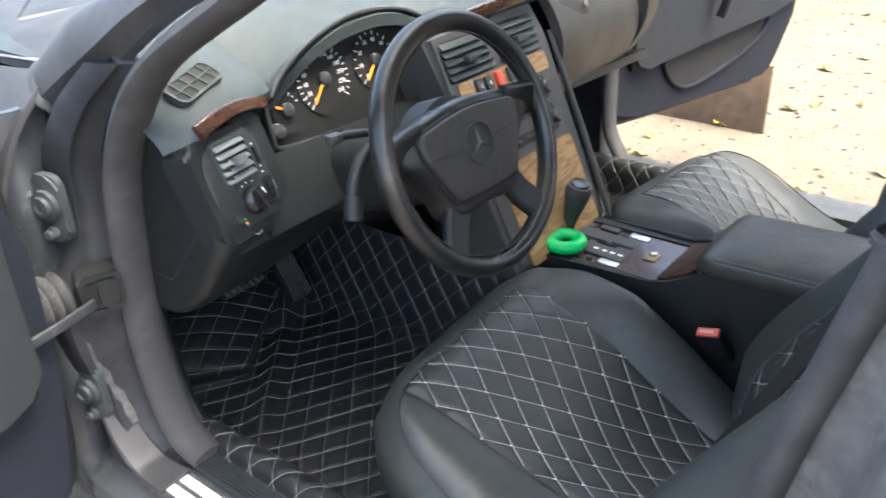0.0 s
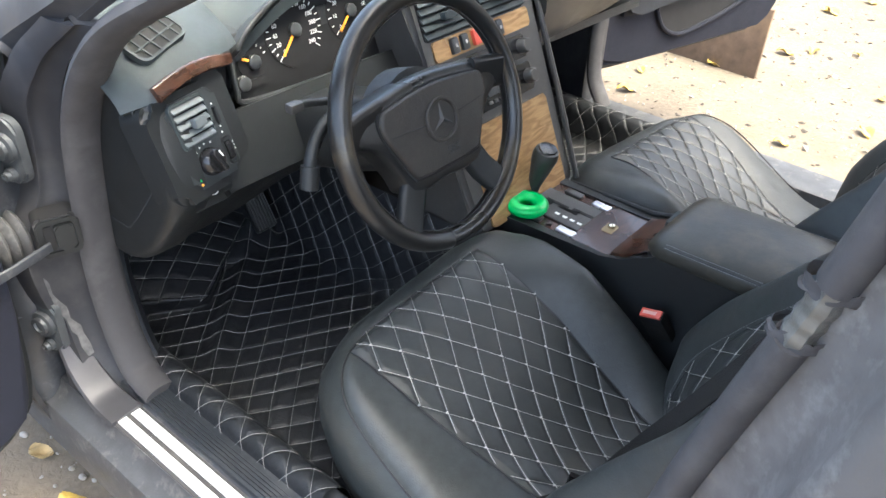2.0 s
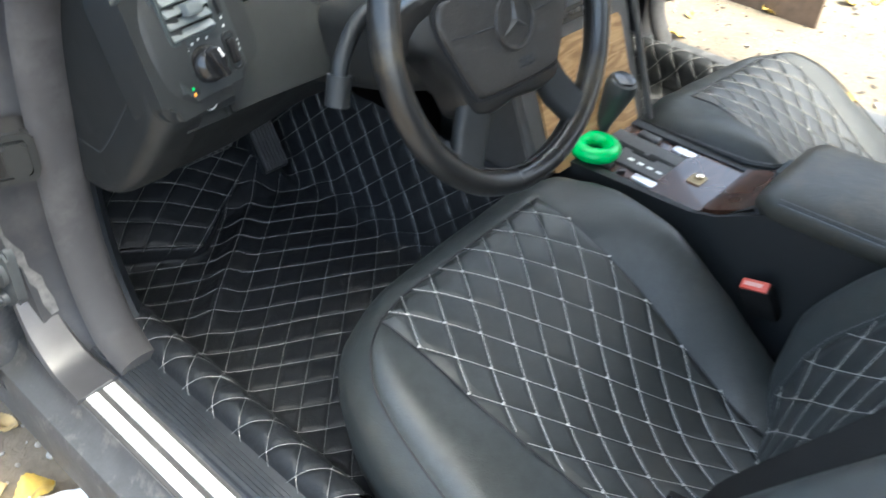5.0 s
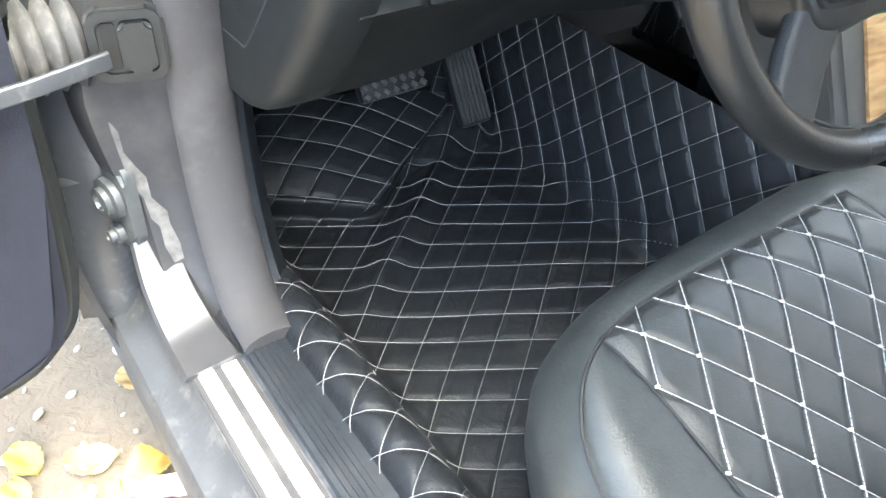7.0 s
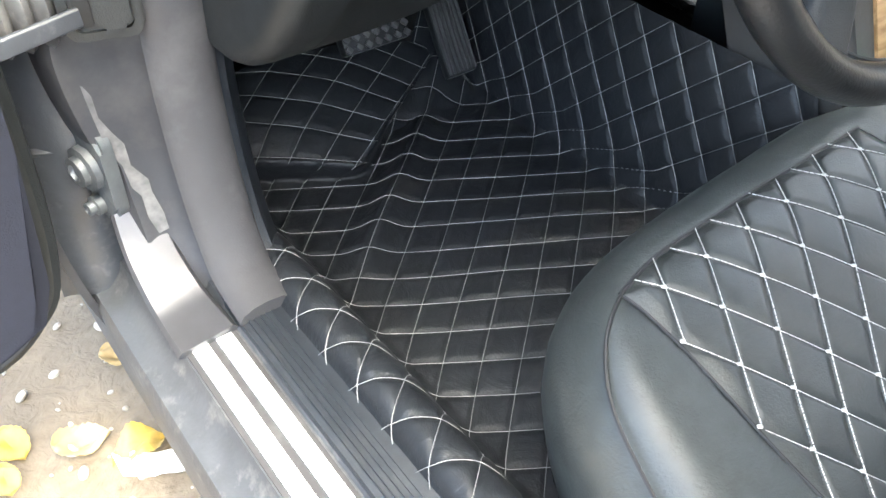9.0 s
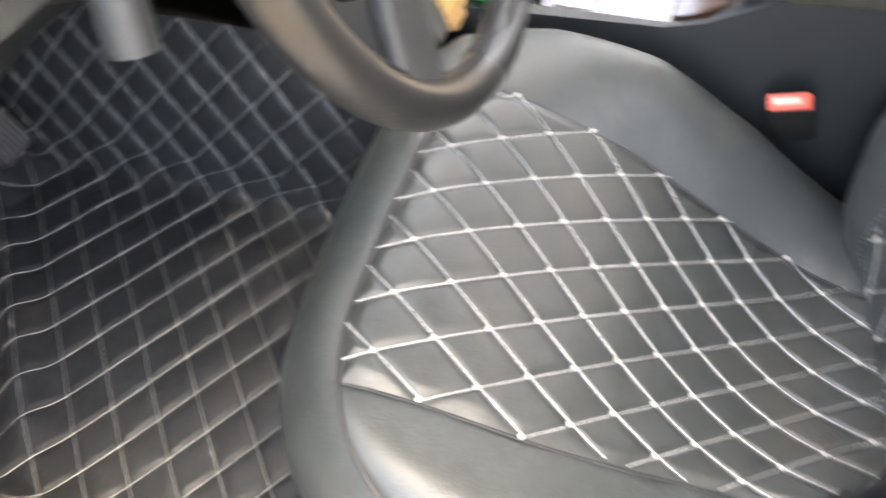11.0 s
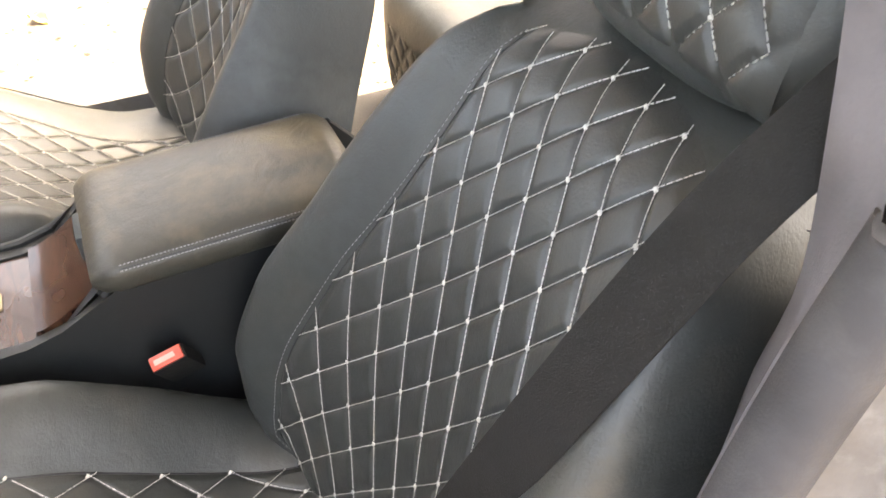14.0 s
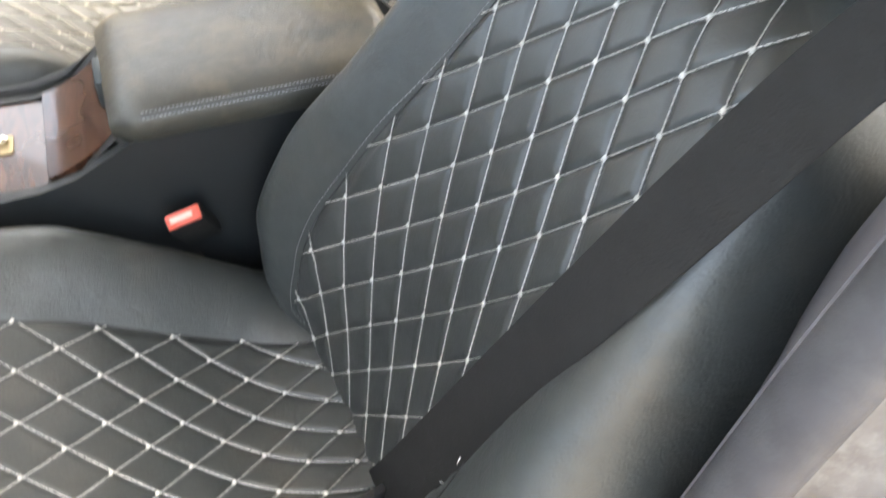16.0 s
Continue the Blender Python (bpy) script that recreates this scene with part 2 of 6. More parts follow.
def lerp(table, v):
    """Smooth interpolation, with no overshoot, in a table of (key, value) rows."""
    if v <= table[0][0]:
        return table[0][1]
    if v >= table[-1][0]:
        return table[-1][1]
    k = next(i for i in range(len(table) - 1) if v <= table[i + 1][0])

    def slope(i):
        return (table[i + 1][1] - table[i][1]) / (table[i + 1][0] - table[i][0])

    def tangent(i):
        if i == 0 or i == len(table) - 1:
            return slope(min(i, len(table) - 2))
        a, b = slope(i - 1), slope(i)
        return 0.0 if a * b <= 0 else 2 * a * b / (a + b)

    (a, p), (b, q) = table[k], table[k + 1]
    h = b - a
    f = (v - a) / h
    return (p * (2 * f ** 3 - 3 * f * f + 1) + q * (3 * f * f - 2 * f ** 3) + h * (tangent(k) * (f ** 3 - 2 * f * f + f) + tangent(k + 1) * (f ** 3 - f * f)))


def sheet(f, nu, nv, closed_u=False, thick=0.0):
    """A grid of f(u, v), u and v in 0..1; with thick, a slab that deep below it."""
    bm = bmesh.new()
    rows = [[bm.verts.new(f(i / nu, j / nv)) for i in range(nu if closed_u else nu + 1)] for j in range(nv + 1)]
    n = len(rows[0])
    for a, b in zip(rows, rows[1:]):
        for i in range(n if closed_u else n - 1):
            k = (i + 1) % n
            bm.faces.new((a[i], a[k], b[k], b[i]))
    if thick:
        bm.normal_update()
        bmesh.ops.solidify(bm, geom=list(bm.faces), thickness=thick)
    return bm


def smooth_path(pts, n=8):
    """A rounded line through points (Catmull-Rom)."""
    p = [Vector(q) for q in pts]
    p = [2 * p[0] - p[1], *p, 2 * p[-1] - p[-2]]
    out = []
    for i in range(1, len(p) - 2):
        for k in range(n):
            t = k / n
            out.append(0.5 * ((2 * p[i]) + (p[i + 1] - p[i - 1]) * t + (2 * p[i - 1] - 5 * p[i] + 4 * p[i + 1] - p[i + 2]) * t * t
                              + (3 * p[i] - p[i - 1] - 3 * p[i + 1] + p[i + 2]) * t ** 3))
    out.append(p[-2])
    return out


def sweep(path, profile, up=(0, 0, 1), closed=False, bm=None, scale=None):
    """Sweeps a closed profile of (side, up) pairs along a path."""
    bm = bm or bmesh.new()
    path = [Vector(p) for p in path]
    rings = []
    m = len(path)
    for i, p in enumerate(path):
        d = (path[(i + 1) % m] - path[i - 1]) if closed else (path[min(i + 1, m - 1)] - path[max(i - 1, 0)])
        d.normalize()
        s = d.cross(Vector(up)).normalized()
        u = s.cross(d).normalized()
        k = scale(i / (m - 1)) if scale else 1.0
        rings.append([bm.verts.new(p + s * a * k + u * b * k) for a, b in profile])
    n = len(profile)
    for a, b in zip(rings, rings[1:] + ([rings[0]] if closed else [])):
        for i in range(n):
            bm.faces.new((a[i], a[(i + 1) % n], b[(i + 1) % n], b[i]))
    if not closed:
        bm.faces.new(rings[0][::-1])
        bm.faces.new(rings[-1])
    return bm


def circle(r, n=10, ry=None):
    return [(r * math.cos(2 * math.pi * i / n), (ry or r) * math.sin(2 * math.pi * i / n)) for i in range(n)]


def tube(path, r, n=10, up=(0, 0, 1), closed=False, bm=None):
    return sweep(path, circle(r, n), up, closed, bm)


def box(center, size, bevel=0.004, rot=None, bm=None, seg=2):
    """A bevelled block."""
    own = bmesh.new()
    bmesh.ops.create_cube(own, size=1.0)
    bmesh.ops.scale(own, vec=size, verts=own.verts)
    if bevel:
        bmesh.ops.bevel(own, geom=own.edges[:] , offset=min(bevel, 0.45 * min(size)), segments=seg, affect="EDGES", profile=0.6)
    m = Matrix.Translation(center) @ (rot if rot is not None else Matrix())
    bmesh.ops.transform(own, matrix=m, verts=own.verts)
    if bm is None:
        return own
    me = bpy.data.meshes.new("tmp")
    own.to_mesh(me)
    own.free()
    bm.from_mesh(me)
    bpy.data.meshes.remove(me)
    return bm


def frame_of(origin, ux, uy):
    """A matrix with x along ux, y near uy and z their normal."""
    x = Vector(ux).normalized()
    z = x.cross(Vector(uy)).normalized()
    y = z.cross(x)
    return Matrix.Translation(origin) @ Matrix((x, y, z)).transposed().to_4x4()


def plate(outline, m, thick, bevel=0.002, seg=2):
    """A flat plate: an outline in the plane of m, thick below it, with rounded edges."""
    bm = bmesh.new()
    n = len(outline)
    bot = [bm.verts.new((x, y, -thick)) for x, y in outline]
    top = [bm.verts.new((x, y, 0)) for x, y in outline]
    bm.faces.new(bot[::-1])
    f = bm.faces.new(top)
    for i in range(n):
        bm.faces.new((bot[i], bot[(i + 1) % n], top[(i + 1) % n], top[i]))
    if bevel:
        bmesh.ops.bevel(bm, geom=list(f.edges), offset=bevel, segments=seg, affect="EDGES")
    bmesh.ops.transform(bm, matrix=m, verts=bm.verts)
    return bm


def ring_plate(outer, inner, m, thick, bevel=0.0015):
    """A flat frame between two outlines of equal count."""
    bm = bmesh.new()
    n = len(outer)
    v = [[bm.verts.new((x, y, z)) for x, y in o] for o, z in ((outer, -thick), (outer, 0), (inner, 0), (inner, -thick))]
    for a, b in zip(v, v[1:] + v[:1]):
        for i in range(n):
            bm.faces.new((a[i], a[(i + 1) % n], b[(i + 1) % n], b[i]))
    bmesh.ops.transform(bm, matrix=m, verts=bm.verts)
    return bm


def cushion_plate(outline, m, thick, edge, dome=0.0, centre=(0.0, 0.0)):
    """A plate with softly rounded edges and a slight dome, for outlines that are star-shaped about the centre."""
    bm = bmesh.new()
    rings = []
    reach = sum(math.hypot(x - centre[0], y - centre[1]) for x, y in outline) / len(outline)
    steps = [(0.0, -thick), (0.0, -edge)] + [(edge * (1 - math.cos(a)), -edge * (1 - math.sin(a))) for a in (0.4, 0.8, 1.2, 1.57)] + [(edge + (reach - edge) * k / 6, None) for k in range(1, 6)]
    for inset, z in steps:
        k = 1 - inset / reach
        zz = dome * (1 - k * k) if z is None else z
        rings.append([bm.verts.new((centre[0] + (x - centre[0]) * k, centre[1] + (y - centre[1]) * k, zz)) for x, y in outline])
    n = len(outline)
    for a, b in zip(rings, rings[1:]):
        for i in range(n):
            bm.faces.new((a[i], a[(i + 1) % n], b[(i + 1) % n], b[i]))
    bm.faces.new(rings[-1])
    bm.faces.new(rings[0][::-1])
    bmesh.ops.transform(bm, matrix=m, verts=bm.verts)
    return bm


def rounded(w, h, r, n=5, cx=0.0, cy=0.0):
    """A rounded rectangle, anticlockwise."""
    out = []
    for sx, sy, a0 in ((1, 1, 0), (-1, 1, 90), (-1, -1, 180), (1, -1, 270)):
        for k in range(n + 1):
            a = radians(a0 + 90 * k / n)
            out.append((cx + sx * (w / 2 - r) + r * math.cos(a), cy + sy * (h / 2 - r) + r * math.sin(a)))
    return out


def lathe(profile, m, n=24):
    """Turns (radius, height) pairs about the z axis of m."""
    bm = bmesh.new()
    rings = [[bm.verts.new((r * math.cos(2 * math.pi * i / n), r * math.sin(2 * math.pi * i / n), h)) for i in range(n)] for r, h in profile]
    for a, b in zip(rings, rings[1:]):
        for i in range(n):
            bm.faces.new((a[i], a[(i + 1) % n], b[(i + 1) % n], b[i]))
    bm.faces.new(rings[0][::-1])
    bm.faces.new(rings[-1])
    bmesh.ops.transform(bm, matrix=m, verts=bm.verts)
    return bm


def puff(a, b):
    """The swell of a quilted diamond, 0 at the seams."""
    e = min(1.0, min(abs(math.sin(math.pi * a)), abs(math.sin(math.pi * b))) / 0.5)
    return 0.8 * (1 - (1 - e) ** 2.2) + 0.2 * abs(math.sin(math.pi * a) * math.sin(math.pi * b))


def stitches(F, segs, r, step, gap, lift):
    """Stitches along surface lines: segs of ((x0, s0), (x1, s1)) on the surface F."""
    bm = bmesh.new()
    for (x0, s0), (x1, s1) in segs:
        p, q = F(x0, s0), F(x1, s1)
        n = max(1, int((q - p).length / step))
        for k in range(n):
            ta, tb = (k + gap / 2) / n, (k + 1 - gap / 2) / n
            a = F(x0 + (x1 - x0) * ta, s0 + (s1 - s0) * ta)
            b = F(x0 + (x1 - x0) * tb, s0 + (s1 - s0) * tb)
            mx, ms = x0 + (x1 - x0) * ta, s0 + (s1 - s0) * ta
            nrm = (F(mx + 1e-3, ms) - a).cross(F(mx, ms + 1e-3) - a).normalized()
            nrm = nrm if nrm.z > 0 else -nrm
            d = (b - a)
            if d.length < 1e-5:
                continue
            side = d.cross(nrm).normalized() * r
            up = nrm * r
            v = [bm.verts.new(w) for w in (a + side + nrm * lift, a + up * 1.6 + nrm * lift, a - side + nrm * lift, b + side + nrm * lift, b + up * 1.6 + nrm * lift, b - side + nrm * lift)]
            for fidx in ((0, 1, 4, 3), (1, 2, 5, 4), (0, 2, 1), (3, 4, 5)):
                bm.faces.new([v[i] for i in fidx])
    return bm


# ---------------------------------------------------------------- ground
def ground_height(x, y):
    return 0.012 * noise.noise((x * 1.3, y * 1.3, 0.0)) + 0.004 * noise.noise((x * 9, y * 9, 3.0))


def ground_sheet():
    bm = bmesh.new()
    ks = [-400, -120, -40, -15, -8] + [-5 + 0.1 * i for i in range(101)] + [8, 15, 40, 120, 400]
    rows = [[bm.verts.new((x, y, ground_height(x, y))) for x in ks] for y in ks]
    for a, b in zip(rows, rows[1:]):
        for i in range(len(ks) - 1):
            bm.faces.new((a[i], a[i + 1], b[i + 1], b[i]))
    return bm


tagged(link("ground", ground_sheet(), SAND), "pale sandy ground with gravel and grit", "ground", kind="structure")


# unseen wall, added to block low sky glare and bounce warm light
STUCCO = material("sandy_stucco", (0.30, 0.255, 0.19), rough=0.95, vary=0.25, scale=6, bump=0.6, bump_scale=60)
tagged(link("wall_east", box((7.0, -1.0, 1.7), (0.25, 26.0, 3.5), 0.02), STUCCO), "plain sandy wall, added unseen to block sky glare", "wall", kind="structure")


# ---------------------------------------------------------------- car body
body = thing("car", (0, 0, 0.2), "dusty dark grey saloon car with both front doors open", "car")
# sill: painted rocker, scuff strip, ribbed trim; profile in (x, z), run along y
SILL = [(-0.665, 0.20), (-0.672, 0.30), (-0.680, 0.338), (-0.695, 0.345), (-0.742, 0.342), (-0.746, 0.334), (-0.800, 0.334), (-0.804, 0.322), (-0.818, 0.306), (-0.832, 0.300),
        (-0.836, 0.288), (-0.834, 0.20), (-0.82, 0.17), (-0.65, 0.17)]


def along_y(profile, y0, y1, ny=1):
    bm = bmesh.new()
    rows = [[bm.verts.new((x, y0 + (y1 - y0) * j / ny, z)) for x, z in profile] for j in range(ny + 1)]
    n = len(profile)
    for a, b in zip(rows, rows[1:]):
        for i in range(n):
            bm.faces.new((a[i], a[(i + 1) % n], b[(i + 1) % n], b[i]))
    bm.faces.new(rows[0][::-1])
    bm.faces.new(rows[-1])
    return bm


part("sill", along_y(SILL, -0.75, 0.62, 6), PAINT_SILL, body, "dirty scratched painted door sill")
part("sill", along_y([(-x, z) for x, z in SILL], -0.75, 0.62, 6), PAINT_SILL, body, "dirty scratched painted door sill")
# bright scuff strips
for x0, x1 in ((-0.793, -0.776), (-0.769, -0.752)):
    part("scuff_strip", along_y([(x0, 0.334), (x0 + 0.001, 0.3375), (x1 - 0.001, 0.3375), (x1, 0.334)], -0.62, 0.262), STEEL, body, "bright metal scuff strip")
part("strip_bed", along_y([(-0.799, 0.333), (-0.798, 0.3352), (-0.748, 0.3352), (-0.747, 0.333)], -0.62, 0.266), RUBBER, body, "grey strip bed")
# ribbed plastic trim
part("sill_trim", along_y([(-0.744, 0.335), (-0.743, 0.3475), (-0.735, 0.349), (-0.675, 0.352), (-0.66, 0.349), (-0.655, 0.335)], -0.62, 0.295), SILL_PLASTIC, body, "dark grey plastic sill trim")
for k in range(5):
    x = -0.738 + 0.0058 * k
    part("rib", along_y([(x, 0.348), (x + 0.0005, 0.3512), (x + 0.0028, 0.3512), (x + 0.0033, 0.348)], -0.62, 0.29), SILL_PLASTIC, body)

# door seal round the front of the opening
seal_path = smooth_path([(-0.716, -0.60, 0.352), (-0.716, 0.10, 0.350), (-0.716, 0.275, 0.356), (-0.716, 0.325, 0.40), (-0.716, 0.350, 0.52), (-0.716, 0.340, 0.66), (-0.716, 0.302, 0.825),
                         (-0.714, 0.195, 0.962), (-0.70, 0.015, 1.068), (-0.64, -0.25, 1.22), (-0.60, -0.60, 1.30)], 8)
part("door_seal", sweep(seal_path[14:], circle(0.016, 12, 0.030), up=(1, 0, 0)), RUBBER, body, "dusty grey rubber door seal")
# hinge pillar: a raised face beside the seal and a recess for the hinges ahead of it
FACE_X = [(0.33, -0.790), (0.40, -0.780), (0.47, -0.781), (0.505, -0.800), (0.58, -0.808), (0.64, -0.792), (0.70, -0.762), (0.77, -0.755), (0.84, -0.757), (0.90, -0.748), (0.975, -0.738)]
FACE_Y = [(0.33, 0.335), (0.40, 0.365), (0.50, 0.382), (0.70, 0.385), (0.80, 0.375), (0.90, 0.318), (0.975, 0.222)]


def pillar_face(u, v):
    z = 0.33 + 0.645 * u
    xo, yo = lerp(FACE_X, z), lerp(FACE_Y, z)
    xi = -0.722
    if v < 0.6:
        k = v / 0.6
        return Vector((xi + (xo - xi) * k, yo - 0.022 * (1 - k) ** 2 + 0.004 * math.sin(math.pi * k), z))
    k = (v - 0.6) / 0.4
    return Vector((xo - 0.010 * math.sin(0.5 * math.pi * k), yo + 0.055 * k ** 1.3, z))


def pillar_recess(u, v):
    z = 0.30 + 0.60 * u
    x = -0.745 - 0.115 * v
    dent = 0.012 * math.exp(-((z - 0.47) / 0.06) ** 2) * math.exp(-((v - 0.5) / 0.3) ** 2) + 0.012 * math.exp(-((z - 0.745) / 0.07) ** 2) * math.exp(-((v - 0.5) / 0.3) ** 2)
    return Vector((x, 0.428 - dent + 0.014 * math.sin(7 * v + 3 * z) * v - 0.05 * max(0.0, z - 0.82), z))


part("hinge_pillar", sheet(pillar_face, 60, 26, thick=0.012), PAINT, body, "dusty dark grey painted door pillar")
chip = bmesh.new()
torn_edge = random.Random(21)
row = []
for x, z, w in ((-0.793, 0.556, 0.002), (-0.791, 0.545, 0.006), (-0.789, 0.525, 0.005), (-0.785, 0.508, 0.009), (-0.781, 0.490, 0.013), (-0.777, 0.471, 0.012), (-0.771, 0.452, 0.015), (-0.767, 0.435, 0.013), (-0.765, 0.415, 0.016), (-0.764, 0.40, 0.010)):
    pair = []
    for sg in (-1, 1):
        xx, zz = x + sg * 0.5 * w * torn_edge.uniform(0.7, 1.3), z + torn_edge.uniform(-0.004, 0.004)
        k = min(0.98, (xx + 0.722) / (lerp(FACE_X, zz) + 0.722))
        pair.append(chip.verts.new(pillar_face((zz - 0.33) / 0.645, 0.6 * k) + Vector((0, -0.0012, 0))))
    row.append(pair)
for a, b in zip(row, row[1:]):
    chip.faces.new((a[0], a[1], b[1], b[0]))
part("paint_chip", chip, CHIPPED, body, "pale streak where the paint has chipped off")
part("door_jamb", sheet(pillar_recess, 40, 20, thick=0.012), PAINT_GREASY, body, "greasy dark painted hinge recess")
rail_a = smooth_path([(-0.722, 0.450, 0.935), (-0.715, 0.425, 0.950), (-0.700, 0.357, 1.003), (-0.686, 0.240, 1.046), (-0.655, 0.020, 1.145), (-0.590, -0.24, 1.285)], 8)
rail_b = smooth_path([(-0.752, 0.408, 0.900), (-0.740, 0.395, 0.920), (-0.737, 0.256, 0.994), (-0.722, 0.150, 1.052), (-0.690, -0.035, 1.135), (-0.620, -0.27, 1.275)], 8)
rail_c = smooth_path([(-0.735, 0.385, 0.870), (-0.728, 0.350, 0.890), (-0.722, 0.236, 0.965), (-0.712, 0.110, 1.040), (-0.675, -0.060, 1.118), (-0.610, -0.29, 1.255)], 8)


def pillar_strip(u, v):
    i = u * (len(rail_a) - 1)
    k = min(int(i), len(rail_a) - 2)
    a, b, c = (r[k].lerp(r[k + 1], i - k) for r in (rail_a, rail_b, rail_c))
    if v < 0.5:
        p = a.lerp(b, v * 2)
        return p + Vector((-0.4, 0.0, 0.9)) * 0.010 * math.sin(2 * math.pi * v)
    p = b.lerp(c, (v - 0.5) * 2)
    return p + Vector((0.8, 0.1, -0.5)) * 0.012 * math.sin(2 * math.pi * (v - 0.5))


part("windscreen_pillar", sheet(pillar_strip, 48, 26, thick=0.012), PAINT, body, "dusty scuffed grey windscreen pillar")
part("windscreen_seal", tube([p + Vector((0.012, 0.012, 0.002)) for p in rail_a], 0.007, 8), PIPING, body, "black rubber windscreen seal")
# pillar foot at the sill; paler paint stands in for the sky's reflection
foot = smooth_path([(-0.775, 0.262, 0.337), (-0.778, 0.32, 0.345), (-0.781, 0.364, 0.385), (-0.776, 0.400, 0.435), (-0.762, 0.44, 0.475)], 6)
part("pillar_foot", sweep(foot, [(-0.031, 0.0), (-0.027, 0.005), (0.026, 0.006), (0.031, 0.0), (0.02, -0.006), (-0.02, -0.006)], up=(0, -0.5, 1), scale=lambda t: 1 - 0.4 * t), PAINT_SKY_SHEEN, body, "pillar foot, the sky's reflection put into paler paint")
# B pillar
bp_path = [(-0.668, -0.49, 0.36), (-0.66, -0.547, 0.70), (-0.656, -0.58, 0.85), (-0.655, -0.62, 1.01), (-0.63, -0.68, 1.28), (-0.60, -0.70, 1.34)]
seal_path = smooth_path(bp_path, 16)
for run in ([p for p in seal_path if p.z < 0.947], [p for p in seal_path if p.z > 0.993]):
    part("pillar_seal", sweep(run, circle(0.016, 14, 0.022), up=(1, 0, 0)), RUBBER, body, "dusty grey rubber seal, torn and taped")
PILLAR = [(0.0, 0.01), (-0.012, -0.012), (-0.028, -0.035), (-0.055, -0.048), (-0.085, -0.05), (-0.098, -0.062), (-0.105, -0.10), (-0.145, -0.112), (-0.15, -0.13), (-0.13, -0.15), (0.02, -0.14), (0.02, -0.06), (0.012, 0.004)]


def pillar_b():
    bm = bmesh.new()
    rings = []
    for p in smooth_path(bp_path, 6):
        rings.append([bm.verts.new(p + Vector((a, b - 0.012, 0))) for a, b in PILLAR])
    n = len(PILLAR)
    for a, b in zip(rings, rings[1:]):
        for i in range(n):
            bm.faces.new((a[i], a[(i + 1) % n], b[(i + 1) % n], b[i]))
    bm.faces.new(rings[0][::-1])
    bm.faces.new(rings[-1])
    return bm


part("middle_pillar", pillar_b(), PAINT_DIRTY, body, "scratched dark grey painted middle pillar")
INNER_X = [(0.36, -0.585), (0.65, -0.591), (0.77, -0.592), (0.86, -0.600), (0.96, -0.585), (1.02, -0.572), (1.34, -0.545)]
tr = bmesh.new()
rings = []
for p in smooth_path(bp_path, 6):
    xi = lerp(INNER_X, p.z)
    yi = min(-0.615, p.y + 0.03)
    ring = [(p.x + 0.006, p.y + 0.004), (p.x + 0.024, p.y + 0.002), (0.5 * (p.x + xi) + 0.006, 0.5 * (p.y + yi) + 0.004), (xi - 0.008, yi + 0.006), (xi, yi - 0.004), (xi + 0.012, yi - 0.05), (xi + 0.01, yi - 0.13), (p.x, p.y - 0.14)]
    rings.append([tr.verts.new((x, y, p.z)) for x, y in ring])
for a, b in zip(rings, rings[1:]):
    for i in range(8):
        tr.faces.new((a[i], a[(i + 1) % 8], b[(i + 1) % 8], b[i]))
tr.faces.new(rings[0][::-1])
tr.faces.new(rings[-1])
part("pillar_trim", tr, TRIM, body, "pale grey inner pillar trim")
tape = smooth_path([p for p in seal_path if 0.93 < p.z < 1.01], 3)
part("torn_tape", sweep(tape, circle(0.0135, 9, 0.0185), up=(1, 0, 0), scale=lambda t: 1 + 0.06 * math.sin(t * 31)), TAPE, body, "crumpled foil tape where the seal is torn")

rag = random.Random(3)
for z0, r in ((0.946, 0.95), (0.995, 0.96)):
    band = bmesh.new()
    rings = []
    for j in range(7):
        t = j / 6 - 0.5
        c0 = min(seal_path, key=lambda p: abs(p.z - z0 - t * 0.012)).copy()
        c0.z = z0 + t * 0.012
        rings.append([band.verts.new(c0 + Vector((0.0172 * r * math.cos(a) * rag.uniform(0.99, 1.03), 0.0235 * r * math.sin(a) * rag.uniform(0.98, 1.04), rag.uniform(-0.002, 0.002)))) for a in [2 * math.pi * i / 22 for i in range(22)]])
    for a, b in zip(rings, rings[1:]):
        for i in range(22):
            band.faces.new((a[i], a[(i + 1) % 22], b[(i + 1) % 22], b[i]))
    part("torn_band", band, RUBBER, body, "torn black edge of the tape")
# plastic kick trim inside the seal
kick = smooth_path([(-0.690, 0.285, 0.346), (-0.690, 0.325, 0.365), (-0.690, 0.352, 0.42), (-0.690, 0.366, 0.50), (-0.690, 0.366, 0.60)], 6)
part("kick_trim", sweep(kick, [(-0.022, -0.010), (-0.022, 0.006), (-0.012, 0.012), (0.014, 0.008), (0.030, -0.012), (0.030, -0.022)], up=(0, -0.6, 0.8)), SILL_PLASTIC, body, "dark grey plastic kick trim")
# fender and bonnet ahead of the pillar
FENDER = [(-0.724, 0.944), (-0.737, 0.938), (-0.757, 0.921), (-0.782, 0.896), (-0.808, 0.862), (-0.833, 0.81), (-0.852, 0.74), (-0.862, 0.60), (-0.862, 0.46), (-0.850, 0.33), (-0.83, 0.24)]
fender_line = smooth_path([(x, 0, z) for x, z in FENDER], 3)


def fender(u, v):
    p = fender_line[min(len(fender_line) - 1, round(v * (len(fender_line) - 1)))]
    return Vector((p.x, 0.405 + 0.02 * max(0.0, (0.92 - p.z)) + 1.2 * u ** 1.5, p.z - 0.07 * u))


part("fender", sheet(fender, 16, 30, thick=0.008), PAINT, body, "dusty grey front fender")
